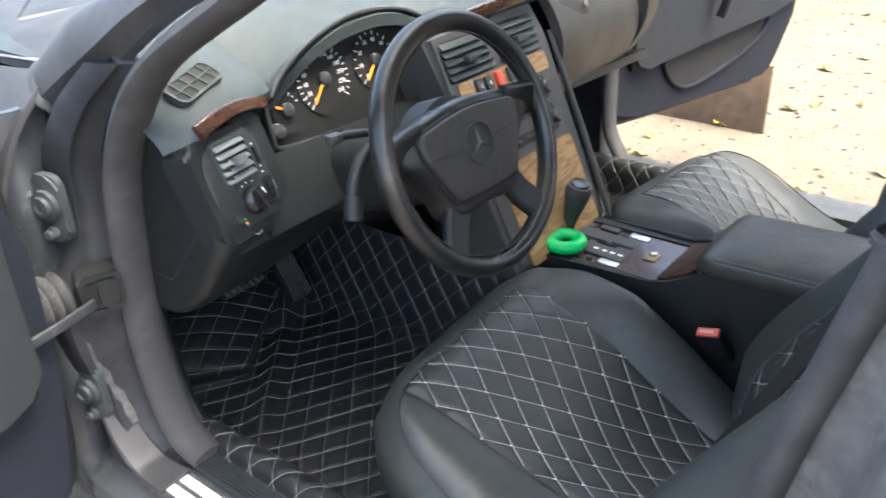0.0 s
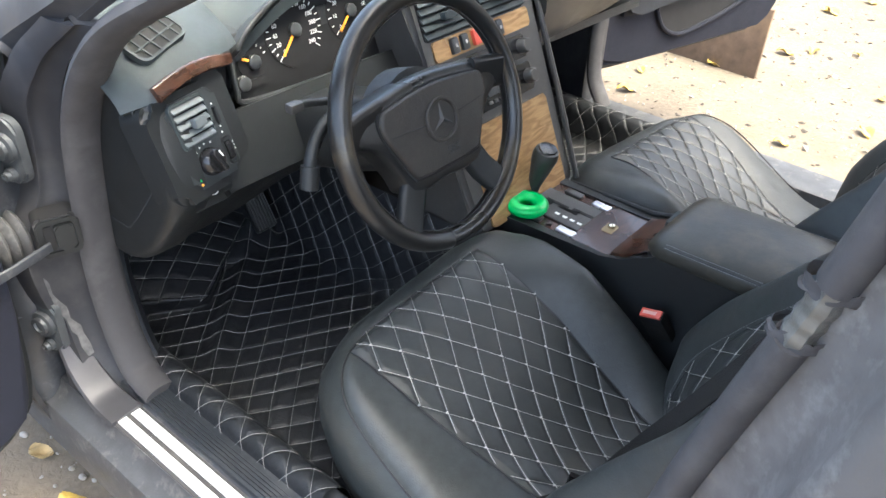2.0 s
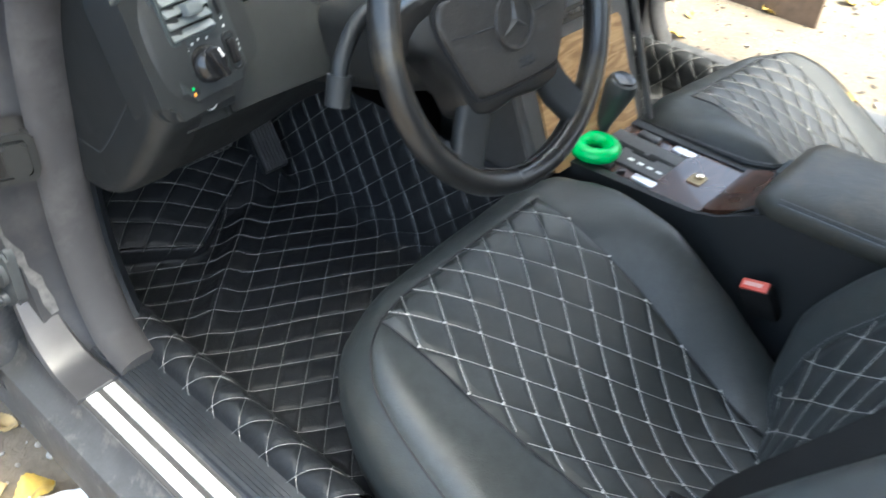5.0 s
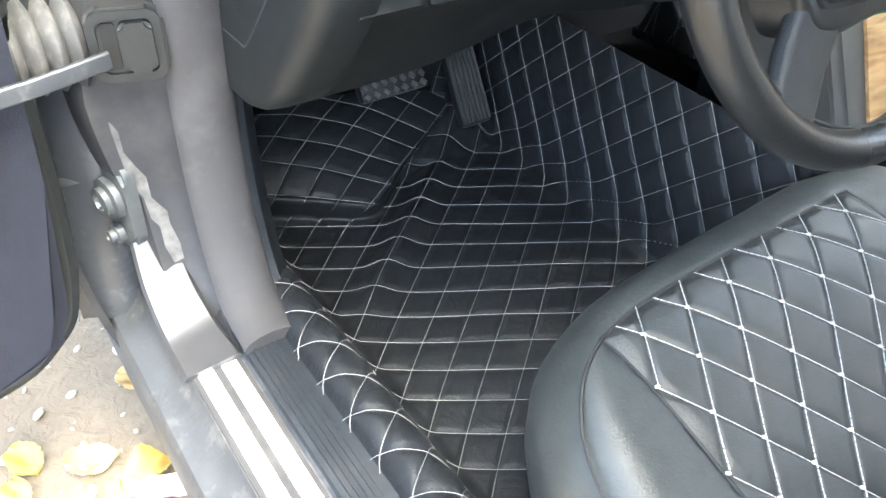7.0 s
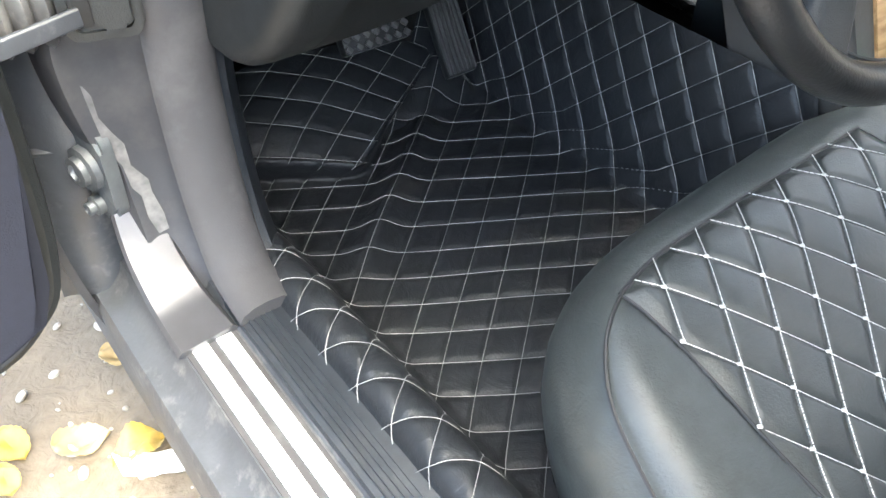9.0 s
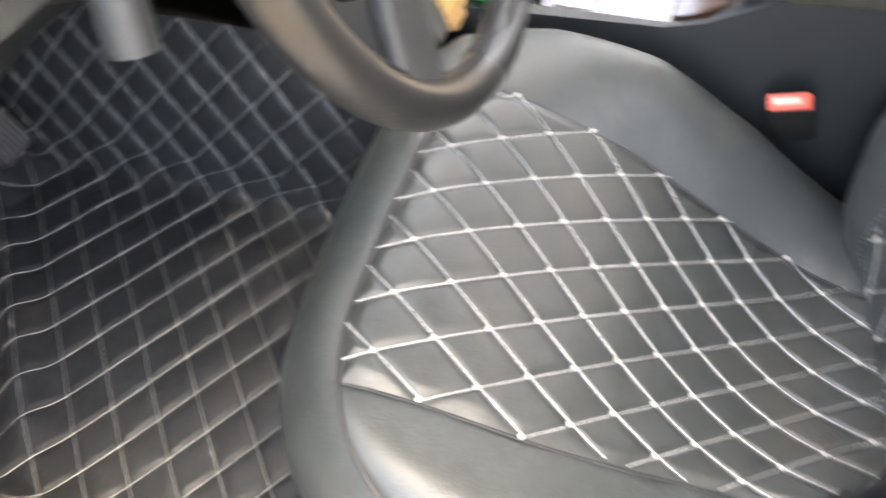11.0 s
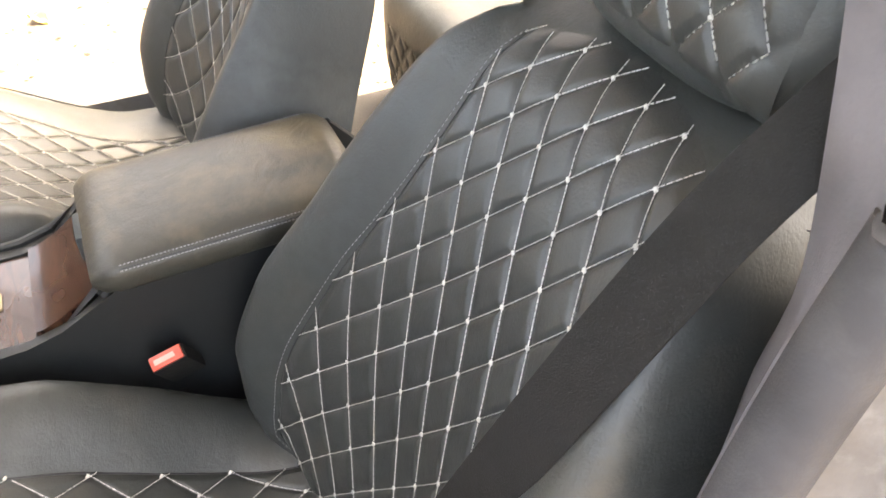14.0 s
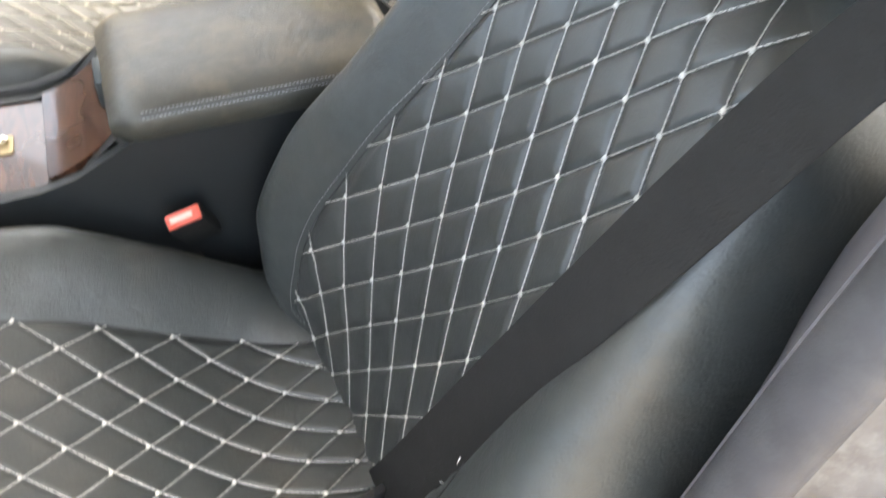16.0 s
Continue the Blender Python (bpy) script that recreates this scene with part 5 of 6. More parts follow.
part("vent_bed", plate(rounded(0.056, 0.056, 0.005), VC @ Matrix.Translation((0, 0, 0.001)), 0.002, 0), DARK, sw)
part("vent_rim", ring_plate(rounded(0.063, 0.062, 0.007), rounded(0.056, 0.055, 0.005), VC @ Matrix.Translation((0, 0, 0.005)), 0.006), PLASTIC_DASH, sw, "grey vent rim")
for k in range(5):
    part("vent_slat", box((0, 0, 0), (0.055, 0.0095, 0.0025), 0.001, VC @ Matrix.Translation((0, -0.0225 + 0.0112 * k, 0.0045)) @ Matrix.Rotation(radians(-38), 4, "X")), VENT_GREY, sw)
part("vent_knob", box((0, 0, 0), (0.020, 0.013, 0.012), 0.003, VC @ Matrix.Translation((0.003, -0.002, 0.011))), VENT_GREY, sw, "grey vent knob")
part("thumb_wheel", box((0, 0, 0), (0.006, 0.024, 0.006), 0.002, PM @ Matrix.Translation((0.033, 0.020, 0.002))), PLASTIC, sw)
part("light_switch", lathe([(0.0190, 0.0), (0.0190, 0.004), (0.0165, 0.013), (0.0145, 0.015)], PM @ Matrix.Translation((-0.006, -0.031, 0.0)), 28), PLASTIC_GLOSS, sw, "round black light switch")
part("switch_grip", box((0, 0, 0), (0.008, 0.033, 0.010), 0.003, PM @ Matrix.Translation((-0.006, -0.031, 0.018)) @ Matrix.Rotation(radians(22), 4, "Z")), PLASTIC_GLOSS, sw)
part("switch_mark", box((0, 0, 0), (0.002, 0.010, 0.0008), 0, PM @ Matrix.Translation((-0.0025, -0.022, 0.0232)) @ Matrix.Rotation(radians(22), 4, "Z")), WHITE, sw)
part("dimmer_frame", ring_plate(rounded(0.017, 0.040, 0.006), rounded(0.012, 0.035, 0.005), PM @ Matrix.Translation((0.032, -0.030, 0.0022)), 0.003), PLASTIC, sw)
part("dimmer_wheel", box((0, 0, 0), (0.011, 0.026, 0.006), 0.004, PM @ Matrix.Translation((0.032, -0.030, 0.001))), PLASTIC_GLOSS, sw)
for dx, dy in ((-0.027, -0.020), (-0.022, -0.012), (-0.014, -0.008), (-0.005, -0.006), (0.006, -0.008), (0.032, -0.004), (0.033, 0.036), (0.033, 0.004), (0.042, -0.022), (0.042, -0.027), (0.042, -0.032)):
    part("marking", box((0, 0, 0), (0.0026, 0.0022, 0.0006), 0, PM @ Matrix.Translation((dx, dy, 0.0004))), WHITE, sw)
for dy, mt in ((-0.047, GREEN), (-0.053, ORANGE)):
    part("lamp_mark", box((0, 0, 0), (0.003, 0.003, 0.0008), 0, PM @ Matrix.Translation((-0.033, dy, 0.0004))), mt, sw)
# lower dash: knee panel, a rounded shelf that runs across
def knee(u, v):
    x = -0.655 + 0.50 * u
    k = min(1.0, v / 0.55)
    y0 = lerp([(-0.70, 0.172), (-0.61, 0.172), (-0.565, 0.212), (-0.15, 0.222)], x)
    z0 = lerp([(-0.70, 0.725), (-0.61, 0.725), (-0.565, 0.70), (-0.15, 0.70)], x)
    tunnel = math.exp(-((x + 0.363) / 0.10) ** 2)
    if v < 0.55:
        y, z = y0 + (0.315 - y0) * k ** 0.9, z0 + (0.590 - z0) * k ** 1.1
    else:
        w = (v - 0.55) / 0.45
        y, z = 0.315 + 0.28 * w, 0.590 - 0.008 * math.sin(math.pi * w) + 0.05 * w
    return Vector((x, y + 0.01 * u, z + 0.02 * tunnel * k))
part("knee_panel", sheet(knee, 40, 20, thick=0.02), PLASTIC, dash, "black knee panel")
def under_cluster(u, v):
    x = -0.575 + 0.43 * u
    return Vector((x, 0.195 + 0.045 * v, 0.69 + 0.097 * v))
part("column_panel", sheet(under_cluster, 24, 10, thick=0.02), PLASTIC, dash, "black panel below the cluster")
handle = part("brake_handle", box((-0.626, 0.168, 0.735), (0.060, 0.026, 0.024), 0.006), PLASTIC, dash, "black parking brake release")
part("brake_mark", tube([(-0.628 + 0.0065 * math.cos(a), 0.1545, 0.735 + 0.0065 * math.sin(a)) for a in [2 * math.pi * i / 24 for i in range(24)]], 0.0007, 5, up=(0, -1, 0), closed=True), WHITE, handle, "white ring mark")
cu = bpy.data.curves.new("P", "FONT")
cu.body, cu.size, cu.extrude, cu.align_x, cu.align_y = "P", 0.010, 0.0003, "CENTER", "CENTER"
tmp = bpy.data.objects.new("tmp", cu)
me = bpy.data.meshes.new_from_object(tmp)
bpy.data.objects.remove(tmp)
me.materials.append(WHITE)
pmark = new("letter", me)
pmark.parent = handle
pmark.matrix_world = frame_of((-0.628, 0.1545, 0.735), (1, 0, 0), (0, 0, 1))

# centre stack
SM = frame_of((-0.01, 0.146, 0.745), (1, 0, 0), (0, 0.40, 0.917))
stack = part("centre_fascia", plate([(-0.165, -0.285), (0.145, -0.285), (0.150, 0.10), (0.13, 0.175), (-0.19, 0.165), (-0.175, 0.05)], SM, 0.14, 0.012, 3), PLASTIC_GREY, dash, "grey centre stack")
for cx in (-0.105, 0.045):
    vent = part("vent_bed", plate(rounded(0.125, 0.072, 0.008), SM @ Matrix.Translation((cx, 0.108, 0.002)), 0.002, 0), DARK, stack)
    for k in range(5):
        part("vent_slat", box((0, 0, 0), (0.122, 0.013, 0.003), 0.001, SM @ Matrix.Translation((cx, 0.081 + 0.0135 * k, 0.004)) @ Matrix.Rotation(radians(-30), 4, "X")), PLASTIC_DASH, stack)
    part("vent_knob", box((0, 0, 0), (0.032, 0.014, 0.014), 0.004, SM @ Matrix.Translation((cx, 0.105, 0.012))), PLASTIC_DASH, stack, "grey vent knob")
part("switch_strip", plate(rounded(0.27, 0.036, 0.006), SM @ Matrix.Translation((-0.02, 0.052, 0.003)), 0.004, 0.0015), WOOD_LIT, stack, "wood-veneered switch row")
for k, x in enumerate((-0.105, -0.078, -0.046, -0.010, 0.02)):
    part("rocker_switch", box((0, 0, 0), (0.018, 0.028, 0.010), 0.004, SM @ Matrix.Translation((x, 0.052, 0.006))), RED if k == 2 else BEZEL, stack, "red hazard switch" if k == 2 else "black rocker switch")
    if k != 2:
        part("switch_mark", box((0, 0, 0), (0.004, 0.006, 0.001), 0, SM @ Matrix.Translation((x, 0.052, 0.0115))), SILVER, stack)
for z0, h, nm in ((0.005, 0.042, "heater_panel"), (-0.052, 0.052, "radio")):
    part(nm, plate(rounded(0.19, h, 0.004), SM @ Matrix.Translation((-0.012, z0, 0.004)), 0.006, 0.002), PLASTIC_GLOSS, stack, "black control panel" if nm != "radio" else "black car radio")
    for x in (-0.095, 0.07):
        part("knob", lathe([(0.014, 0.0), (0.013, 0.016), (0.011, 0.018)], SM @ Matrix.Translation((x, z0, 0.004)), 18), PLASTIC_GREY, stack, "grey turning knob")
    part("display", plate(rounded(0.08, h * 0.42, 0.002), SM @ Matrix.Translation((-0.012, z0 + h * 0.12, 0.0055)), 0.001, 0), BEZEL, stack)
    for k in range(6):
        part("key", box((0, 0, 0), (0.010, 0.006, 0.003), 0.001, SM @ Matrix.Translation((-0.052 + 0.016 * k, z0 - h * 0.28, 0.006))), PLASTIC_GREY, stack)
part("lower_wood", plate(rounded(0.235, 0.185, 0.008), SM @ Matrix.Translation((-0.010, -0.188, 0.004)), 0.006, 0.002), WOOD_LIT, stack, "glossy walnut panel, its lit look put into the colour")
part("stack_edge", tube([SM @ Vector((0.150, 0.10, 0.004)), SM @ Vector((0.148, -0.10, 0.006)), SM @ Vector((0.140, -0.285, 0.006))], 0.006, 8), PLASTIC_GREY, stack)

# glovebox side
def glove(u, v):
    x = 0.150 + 0.40 * u
    bulge = math.sin(math.pi * min(1, v * 0.85 + 0.1))
    return Vector((x, 0.245 - 0.07 * bulge + 0.04 * u + 0.08 * max(0, v - 0.8), 0.90 - 0.215 * v - 0.02 * u))
gl = part("glovebox", sheet(glove, 20, 16, thick=0.02), PLASTIC_GREY, dash, "warm grey glovebox lid")
# solid black block stands for the shade in the handle recess
part("glove_handle", box((0.225, 0.186, 0.826), (0.085, 0.02, 0.030), 0.005, Matrix.Rotation(radians(-12), 4, "X")), DARK, gl, "handle recess, its shade a black block")
part("glove_latch", box((0.24, 0.192, 0.862), (0.10, 0.02, 0.045), 0.006, Matrix.Rotation(radians(-16), 4, "X")), PLASTIC_GREY, gl, "grey latch with lock")
part("lock", lathe([(0.008, 0), (0.008, 0.004), (0.003, 0.005)], frame_of((0.272, 0.180, 0.864), (1, 0, 0), (0, 0.25, 0.96)), 14), CHROME, gl)
def end_right(u, v):
    return Vector((0.555 + 0.15 * u, 0.262 - 0.055 * math.sin(math.pi * min(1, v * 0.85 + 0.1)) + 0.05 * u * u, 0.90 - 0.19 * v))
part("dash_end", sheet(end_right, 10, 14, thick=0.03), PLASTIC_GREY, dash, "grey dash end")
part("vent_bed", plate(rounded(0.085, 0.055, 0.008), frame_of((0.625, 0.207, 0.852), (1, 0.1, 0), (0, 0.15, 0.98)), 0.003, 0), DARK, dash)
for k in range(4):
    part("vent_slat", box((0.625, 0.202, 0.834 + 0.013 * k), (0.082, 0.012, 0.003), 0.001, Matrix.Rotation(radians(-25), 4, "X")), PLASTIC_DASH, dash)
def under(u, v):
    x = 0.15 + 0.55 * u
    return Vector((x, 0.24 + 0.38 * v, 0.69 - 0.085 * v + 0.0 * u - 0.02 * u))
part("under_panel", sheet(under, 8, 6, thick=0.02), PLASTIC, dash, "black panel under the glovebox")
part("dash_core", box((0.0, 0.50, 0.80), (1.36, 0.42, 0.16), 0.03), PLASTIC, dash)
part("top_wood", sweep(smooth_path([(-0.125, 0.212, 0.902), (0.1, 0.19, 0.918), (0.35, 0.205, 0.918), (0.69, 0.245, 0.905)], 6), rounded(0.012, 0.024, 0.004)), WOOD, dash, "walnut trim strip")

# ---------------------------------------------------------------- pedals
STUD = material("worn_pedal_rubber", (0.055, 0.055, 0.057), rough=0.6, vary=0.3, scale=80)
for nm, at, size, lab in (("brake_pedal", (-0.422, 0.525, 0.448), (0.095, 0.018, 0.062), "black rubber brake pedal with ribs"), ("accelerator_pedal", (-0.272, 0.570, 0.392), (0.050, 0.016, 0.16), "black ribbed accelerator pedal")):
    pd = thing(nm, at, lab, "pedal")
    rot = Matrix.Rotation(radians(-32), 4, "X")
    pp = part("pad", box(at, size, 0.006, rot), PLASTIC, pd)
    if nm == "brake_pedal":
        for i in range(7):
            for j in range(5):
                part("stud", box((0, 0, 0), (0.009, 0.006, 0.007), 0.002, Matrix.Translation(at) @ rot @ Matrix.Translation((-0.042 + 0.014 * i, -0.011, -0.024 + 0.012 * j)) @ Matrix.Rotation(radians(45), 4, "Y")), STUD, pp)
    else:
        for i in range(7):
            part("rib", box((0, 0, 0), (0.003, 0.006, 0.15), 0.001, Matrix.Translation(at) @ rot @ Matrix.Translation((-0.021 + 0.007 * i, -0.009, 0))), RUBBER, pp)
    part("arm", tube([Vector(at) + Vector((0, 0.015, 0.0)), Vector(at) + Vector((0, 0.08, 0.12)), Vector(at) + Vector((0, 0.14, 0.30))], 0.010, 8), PLASTIC, pd)

# ---------------------------------------------------------------- centre console
console = thing("centre_console", (0, -0.2, 0.245), "black centre console with wood top", "centre console")


def console_side(sx):
    """The side wall: an outline in (y, z), thick in x."""
    o = [(0.30, 0.25), (0.30, 0.50), (0.16, 0.497), (0.06, 0.495), (-0.165, 0.497), (-0.205, 0.508), (-0.245, 0.548), (-0.275, 0.566), (-0.56, 0.575), (-0.60, 0.53), (-0.62, 0.25)]
    m = Matrix.Translation((sx * 0.098, 0, 0)) @ Matrix(((0, 0, 1, 0), (1, 0, 0, 0), (0, 1, 0, 0), (0, 0, 0, 1)))
    if sx < 0:
        m = Matrix.Translation((sx * 0.098, 0, 0)) @ Matrix(((0, 0, -1, 0), (1, 0, 0, 0), (0, 1, 0, 0), (0, 0, 0, 1)))
    return plate(o, m, 0.022, 0.008, 3)


part("side_wall", console_side(-1), PLASTIC, console, "black console side")
part("side_wall", console_side(1), PLASTIC, console, "black console side")
part("core", box((0, -0.15, 0.35), (0.15, 0.86, 0.20), 0.01), PLASTIC, console)
part("rear_core", box((0, -0.42, 0.49), (0.15, 0.30, 0.12), 0.01), PLASTIC, console)
TM = Matrix.Translation((0, -0.055, 0.4905)) @ Matrix.Rotation(radians(1.5), 4, "X")
top = part("wood_top", plate(rounded(0.152, 0.235, 0.006), TM, 0.02, 0.002), WOOD, console, "glossy walnut console top")
part("coin_plate", plate(rounded(0.15, 0.085, 0.004), Matrix.Translation((0, -0.129, 0.494)), 0.004, 0.001), WOOD, console, "wood ashtray lid")
part("joint", box((0, -0.172, 0.491), (0.15, 0.003, 0.01), 0.001), DARK, console)
part("wood_ramp", sheet(lambda u, v: Vector((-0.074 + 0.148 * u, -0.175 - 0.085 * v, 0.492 + 0.050 * v ** 1.5)), 6, 10, thick=0.012), WOOD, console, "curved walnut storage lid")
gate = part("shift_gate", plate([(-0.045, -0.075), (0.030, -0.075), (0.045, -0.06), (0.045, 0.09), (-0.045, 0.09)], TM @ Matrix.Translation((0.002, 0.022, 0.0035)), 0.003, 0.001), PLASTIC_GREY, console, "grey shift gate")
zig = [(-0.004, 0.085), (-0.004, 0.045), (0.006, 0.035), (0.006, 0.012), (0.0, 0.004), (0.0, -0.012), (0.010, -0.02), (0.010, -0.05)]
zb = bmesh.new()
for (x0, y0), (x1, y1) in zip(zig, zig[1:]):
    box((0.002 + (x0 + x1) / 2, 0.022 + (y0 + y1) / 2, 0.0038), (abs(x1 - x0) + 0.008, abs(y1 - y0) + 0.008, 0.001), 0, None, zb)
bmesh.ops.transform(zb, matrix=TM, verts=zb.verts)
part("gate_slot", zb, DARK, gate)
for x, y in ((-0.022, 0.005), (-0.022, -0.012), (-0.022, -0.028), (-0.022, -0.044)):
    part("gear_mark", box((0, 0, 0), (0.006, 0.009, 0.0008), 0, TM @ Matrix.Translation((x, y + 0.022, 0.0038))), WHITE, gate)
for x, y, mt in ((-0.060, -0.018, SILVER), (0.060, -0.020, SILVER), (-0.060, 0.055, PLASTIC_GREY), (0.060, 0.042, PLASTIC_GREY)):
    part("button", box((0, 0, 0), (0.017, 0.038, 0.008), 0.006, TM @ Matrix.Translation((x, y, 0.003)), seg=3), mt, console, "silver rocker button" if mt is SILVER else "grey rocker button")
part("small_button", lathe([(0.006, 0), (0.006, 0.006), (0.004, 0.007)], TM @ Matrix.Translation((-0.060, 0.020, 0)), 12), PLASTIC_GLOSS, console)
kp = part("lock_plate", plate(rounded(0.030, 0.022, 0.003), Matrix.Translation((0.002, -0.128, 0.4962)), 0.002, 0.0006), BRASS, console, "small dull brass lock plate")
part("lock_knob", lathe([(0.007, 0), (0.007, 0.005), (0.004, 0.007)], Matrix.Translation((0.006, -0.128, 0.4962)), 12), CHROME, kp)
# gear lever
lev = part("gear_lever", lathe([(0.016, 0.0), (0.013, 0.01), (0.0125, 0.03), (0.017, 0.055), (0.023, 0.085), (0.025, 0.100), (0.022, 0.112), (0.012, 0.118)], Matrix.Translation((0.0, 0.050, 0.492)) @ Matrix.Rotation(radians(14), 4, "X"), 20), LEATHER, console, "black leather gear lever knob")
part("knob_cap", lathe([(0.0185, 0.0), (0.017, 0.004), (0.006, 0.006)], Matrix.Translation((0.0, 0.050, 0.492)) @ Matrix.Rotation(radians(14), 4, "X") @ Matrix.Translation((0, 0, 0.1135)), 18), PLASTIC_GLOSS, lev)
# armrest lid
def lid(u, v):
    a = 2 * math.pi * u
    y = -0.244 - 0.311 * v
    e = 1.0
    for q in (v, 1 - v):
        e = min(e, math.sqrt(max(0.0, 1 - (1 - min(1.0, q / 0.09)) ** 2)))
    e = max(e, 0.35)
    cx = math.copysign(abs(math.cos(a)) ** 0.42, math.cos(a)) * 0.100 * (0.86 + 0.14 * e)
    cz = math.copysign(abs(math.sin(a)) ** 0.55, math.sin(a))
    z = 0.560 + 0.010 * v + (0.025 if cz > 0 else 0.026) * cz * e + 0.004 * math.cos(math.pi * cx / 0.2) * (cz > 0)
    return Vector((cx, y, z))
lid_bm = sheet(lid, 40, 26, closed_u=True)
lid_bm.verts.ensure_lookup_table()
lid_bm.faces.new([lid_bm.verts[i] for i in range(40)])
lid_bm.faces.new([lid_bm.verts[i] for i in range(40 * 26, 40 * 27)])
arm = part("armrest_lid", lid_bm, LEATHER_ARM, console, "padded worn black leather armrest lid, tan reflection put into the colour")
for sx in (-1, 1):
    for x, z in ((0.0985, 0.5730), (0.0945, 0.5780)):
        part("lid_stitch", stitches(lambda a, b: Vector((sx * x + a, -0.275 - 0.25 * b, z + 0.001 + 0.008 * b)), [((0, k / 60), (0, (k + 1) / 60)) for k in range(60)], 0.0006, 0.0045, 0.4, 0.0), THREAD_MAT, arm, "pale stitching")
    part("lid_seam", tube([(sx * 0.0968, -0.275 - 0.25 * k / 20, 0.5755 + 0.008 * k / 20) for k in range(21)], 0.0010, 5), PIPING, arm)
part("lid_latch", box((0.0, -0.243, 0.556), (0.050, 0.012, 0.036), 0.005, Matrix.Translation((0, 0, 0))), PLASTIC_DASH, console, "grey lid latch")
# green ring
ringm = Matrix.Translation((-0.053, 0.020, 0.508))
gr = bmesh.new()
pts = [ringm @ Vector((0.0265 * math.cos(a), 0.0265 * math.sin(a), 0)) for a in [2 * math.pi * i / 40 for i in range(40)]]
sweep(pts, circle(0.0135, 16, 0.0125), closed=True, bm=gr)
tagged(link("toy_ring", gr, GREEN), "bright green plastic ring lying on the console", "ring")
# seat belt buckles
def buckle(x, y, z, sx):
    b = thing("belt_buckle", (x, y, z - 0.10), "black seat belt buckle with red button", "belt buckle", group="belt buckles")
    rot = Matrix.Rotation(radians(-16), 4, "X") @ Matrix.Rotation(radians(-28 * sx), 4, "Y")
    m = Matrix.Translation((x, y, z)) @ rot
    housing = box((0, 0, -0.033), (0.020, 0.042, 0.070), 0.005)
    bmesh.ops.transform(housing, matrix=m, verts=housing.verts)
    part("housing", housing, BELT, b)
    part("stem", box((x + 0.004 * sx, y + 0.004, z - 0.13), (0.012, 0.03, 0.13), 0.004), BELT, b)
    for nm, at, size, bevel, mt, lab in (("release_button", (0, 0, 0.003), (0.016, 0.037, 0.005), 0.002, RED, "red release button"), ("button_print", (0, 0.002, 0.0058), (0.006, 0.024, 0.0006), 0.0, PALE_PRINT, "pale printed bar")):
        bm = box(at, size, bevel)
        bmesh.ops.transform(bm, matrix=m, verts=bm.verts)
        part(nm, bm, mt, b, lab)
buckle(-0.132, -0.293, 0.466, 1)
buckle(0.132, -0.293, 0.466, -1)

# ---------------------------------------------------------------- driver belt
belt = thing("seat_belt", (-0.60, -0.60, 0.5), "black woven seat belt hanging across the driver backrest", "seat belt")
lean = radians(22)
BU, BN = Vector((0, -math.sin(lean), math.cos(lean))), Vector((0, math.cos(lean), math.sin(lean)))
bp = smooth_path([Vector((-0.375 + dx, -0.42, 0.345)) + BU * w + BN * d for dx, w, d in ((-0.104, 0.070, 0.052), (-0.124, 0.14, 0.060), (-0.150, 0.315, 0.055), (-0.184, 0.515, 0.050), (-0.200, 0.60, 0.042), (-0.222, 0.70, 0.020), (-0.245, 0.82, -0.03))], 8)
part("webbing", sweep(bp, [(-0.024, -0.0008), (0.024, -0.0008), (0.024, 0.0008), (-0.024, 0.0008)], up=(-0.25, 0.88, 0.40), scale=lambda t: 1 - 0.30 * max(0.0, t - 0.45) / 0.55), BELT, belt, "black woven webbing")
part("tongue", sweep([(-0.482, -0.384, 0.395), (-0.484, -0.394, 0.452)], rounded(0.050, 0.007, 0.0030), up=(0.93, 0.25, 0.25)), PLASTIC_GLOSS, belt, "black belt tongue")
lap = smooth_path([(-0.487, -0.376, 0.412), (-0.535, -0.350, 0.410), (-0.60, -0.330, 0.385), (-0.665, -0.325, 0.31)], 6)
part("webbing", sweep(lap, [(-0.021, -0.0008), (0.021, -0.0008), (0.021, 0.0008), (-0.021, 0.0008)], up=(0, 0.6, 0.8)), BELT, belt, "black woven webbing")

# ---------------------------------------------------------------- floor mats
MATPATH = [(-0.706, 0.346), (-0.699, 0.359), (-0.685, 0.366), (-0.668, 0.362), (-0.652, 0.345), (-0.640, 0.316), (-0.625, 0.285), (-0.605, 0.270), (-0.40, 0.268), (-0.235, 0.268), (-0.218, 0.278), (-0.210, 0.30), (-0.194, 0.40), (-0.180, 0.49)]
MS = [0.0]
for (a, b), (c_, d_) in zip(MATPATH, MATPATH[1:]):
    MS.append(MS[-1] + math.hypot(c_ - a, d_ - b))
MS = [q - MS[8] - 0.40 for q in MS]
MX = list(zip(MS, [p[0] for p in MATPATH]))
MZ = list(zip(MS, [p[1] for p in MATPATH]))


def ease(t):
    t = max(0.0, min(1.0, t))
    return t * t * (3 - 2 * t)


def mat_net(q, v):
    """Stitch line numbers at q (across, x on the flat floor) and v (forward, along the cloth)."""
    z = lerp(MZ, q)
    vv = v - 0.016 * ease((-0.66 - q) / 0.06)
    c, r = 17.04 * (q + 0.372) - 19.27 * (vv - 0.391), -11.45 * (q + 0.372) - 19.83 * (vv - 0.391)
    if q > -0.235:
        k = ease((z - 0.268) / 0.05)
        c += k * (6.03 - 18.41 * v + 13.84 * z - c)
        r += k * (9.85 - 18.12 * v - 18.57 * z - r)
    return c, r


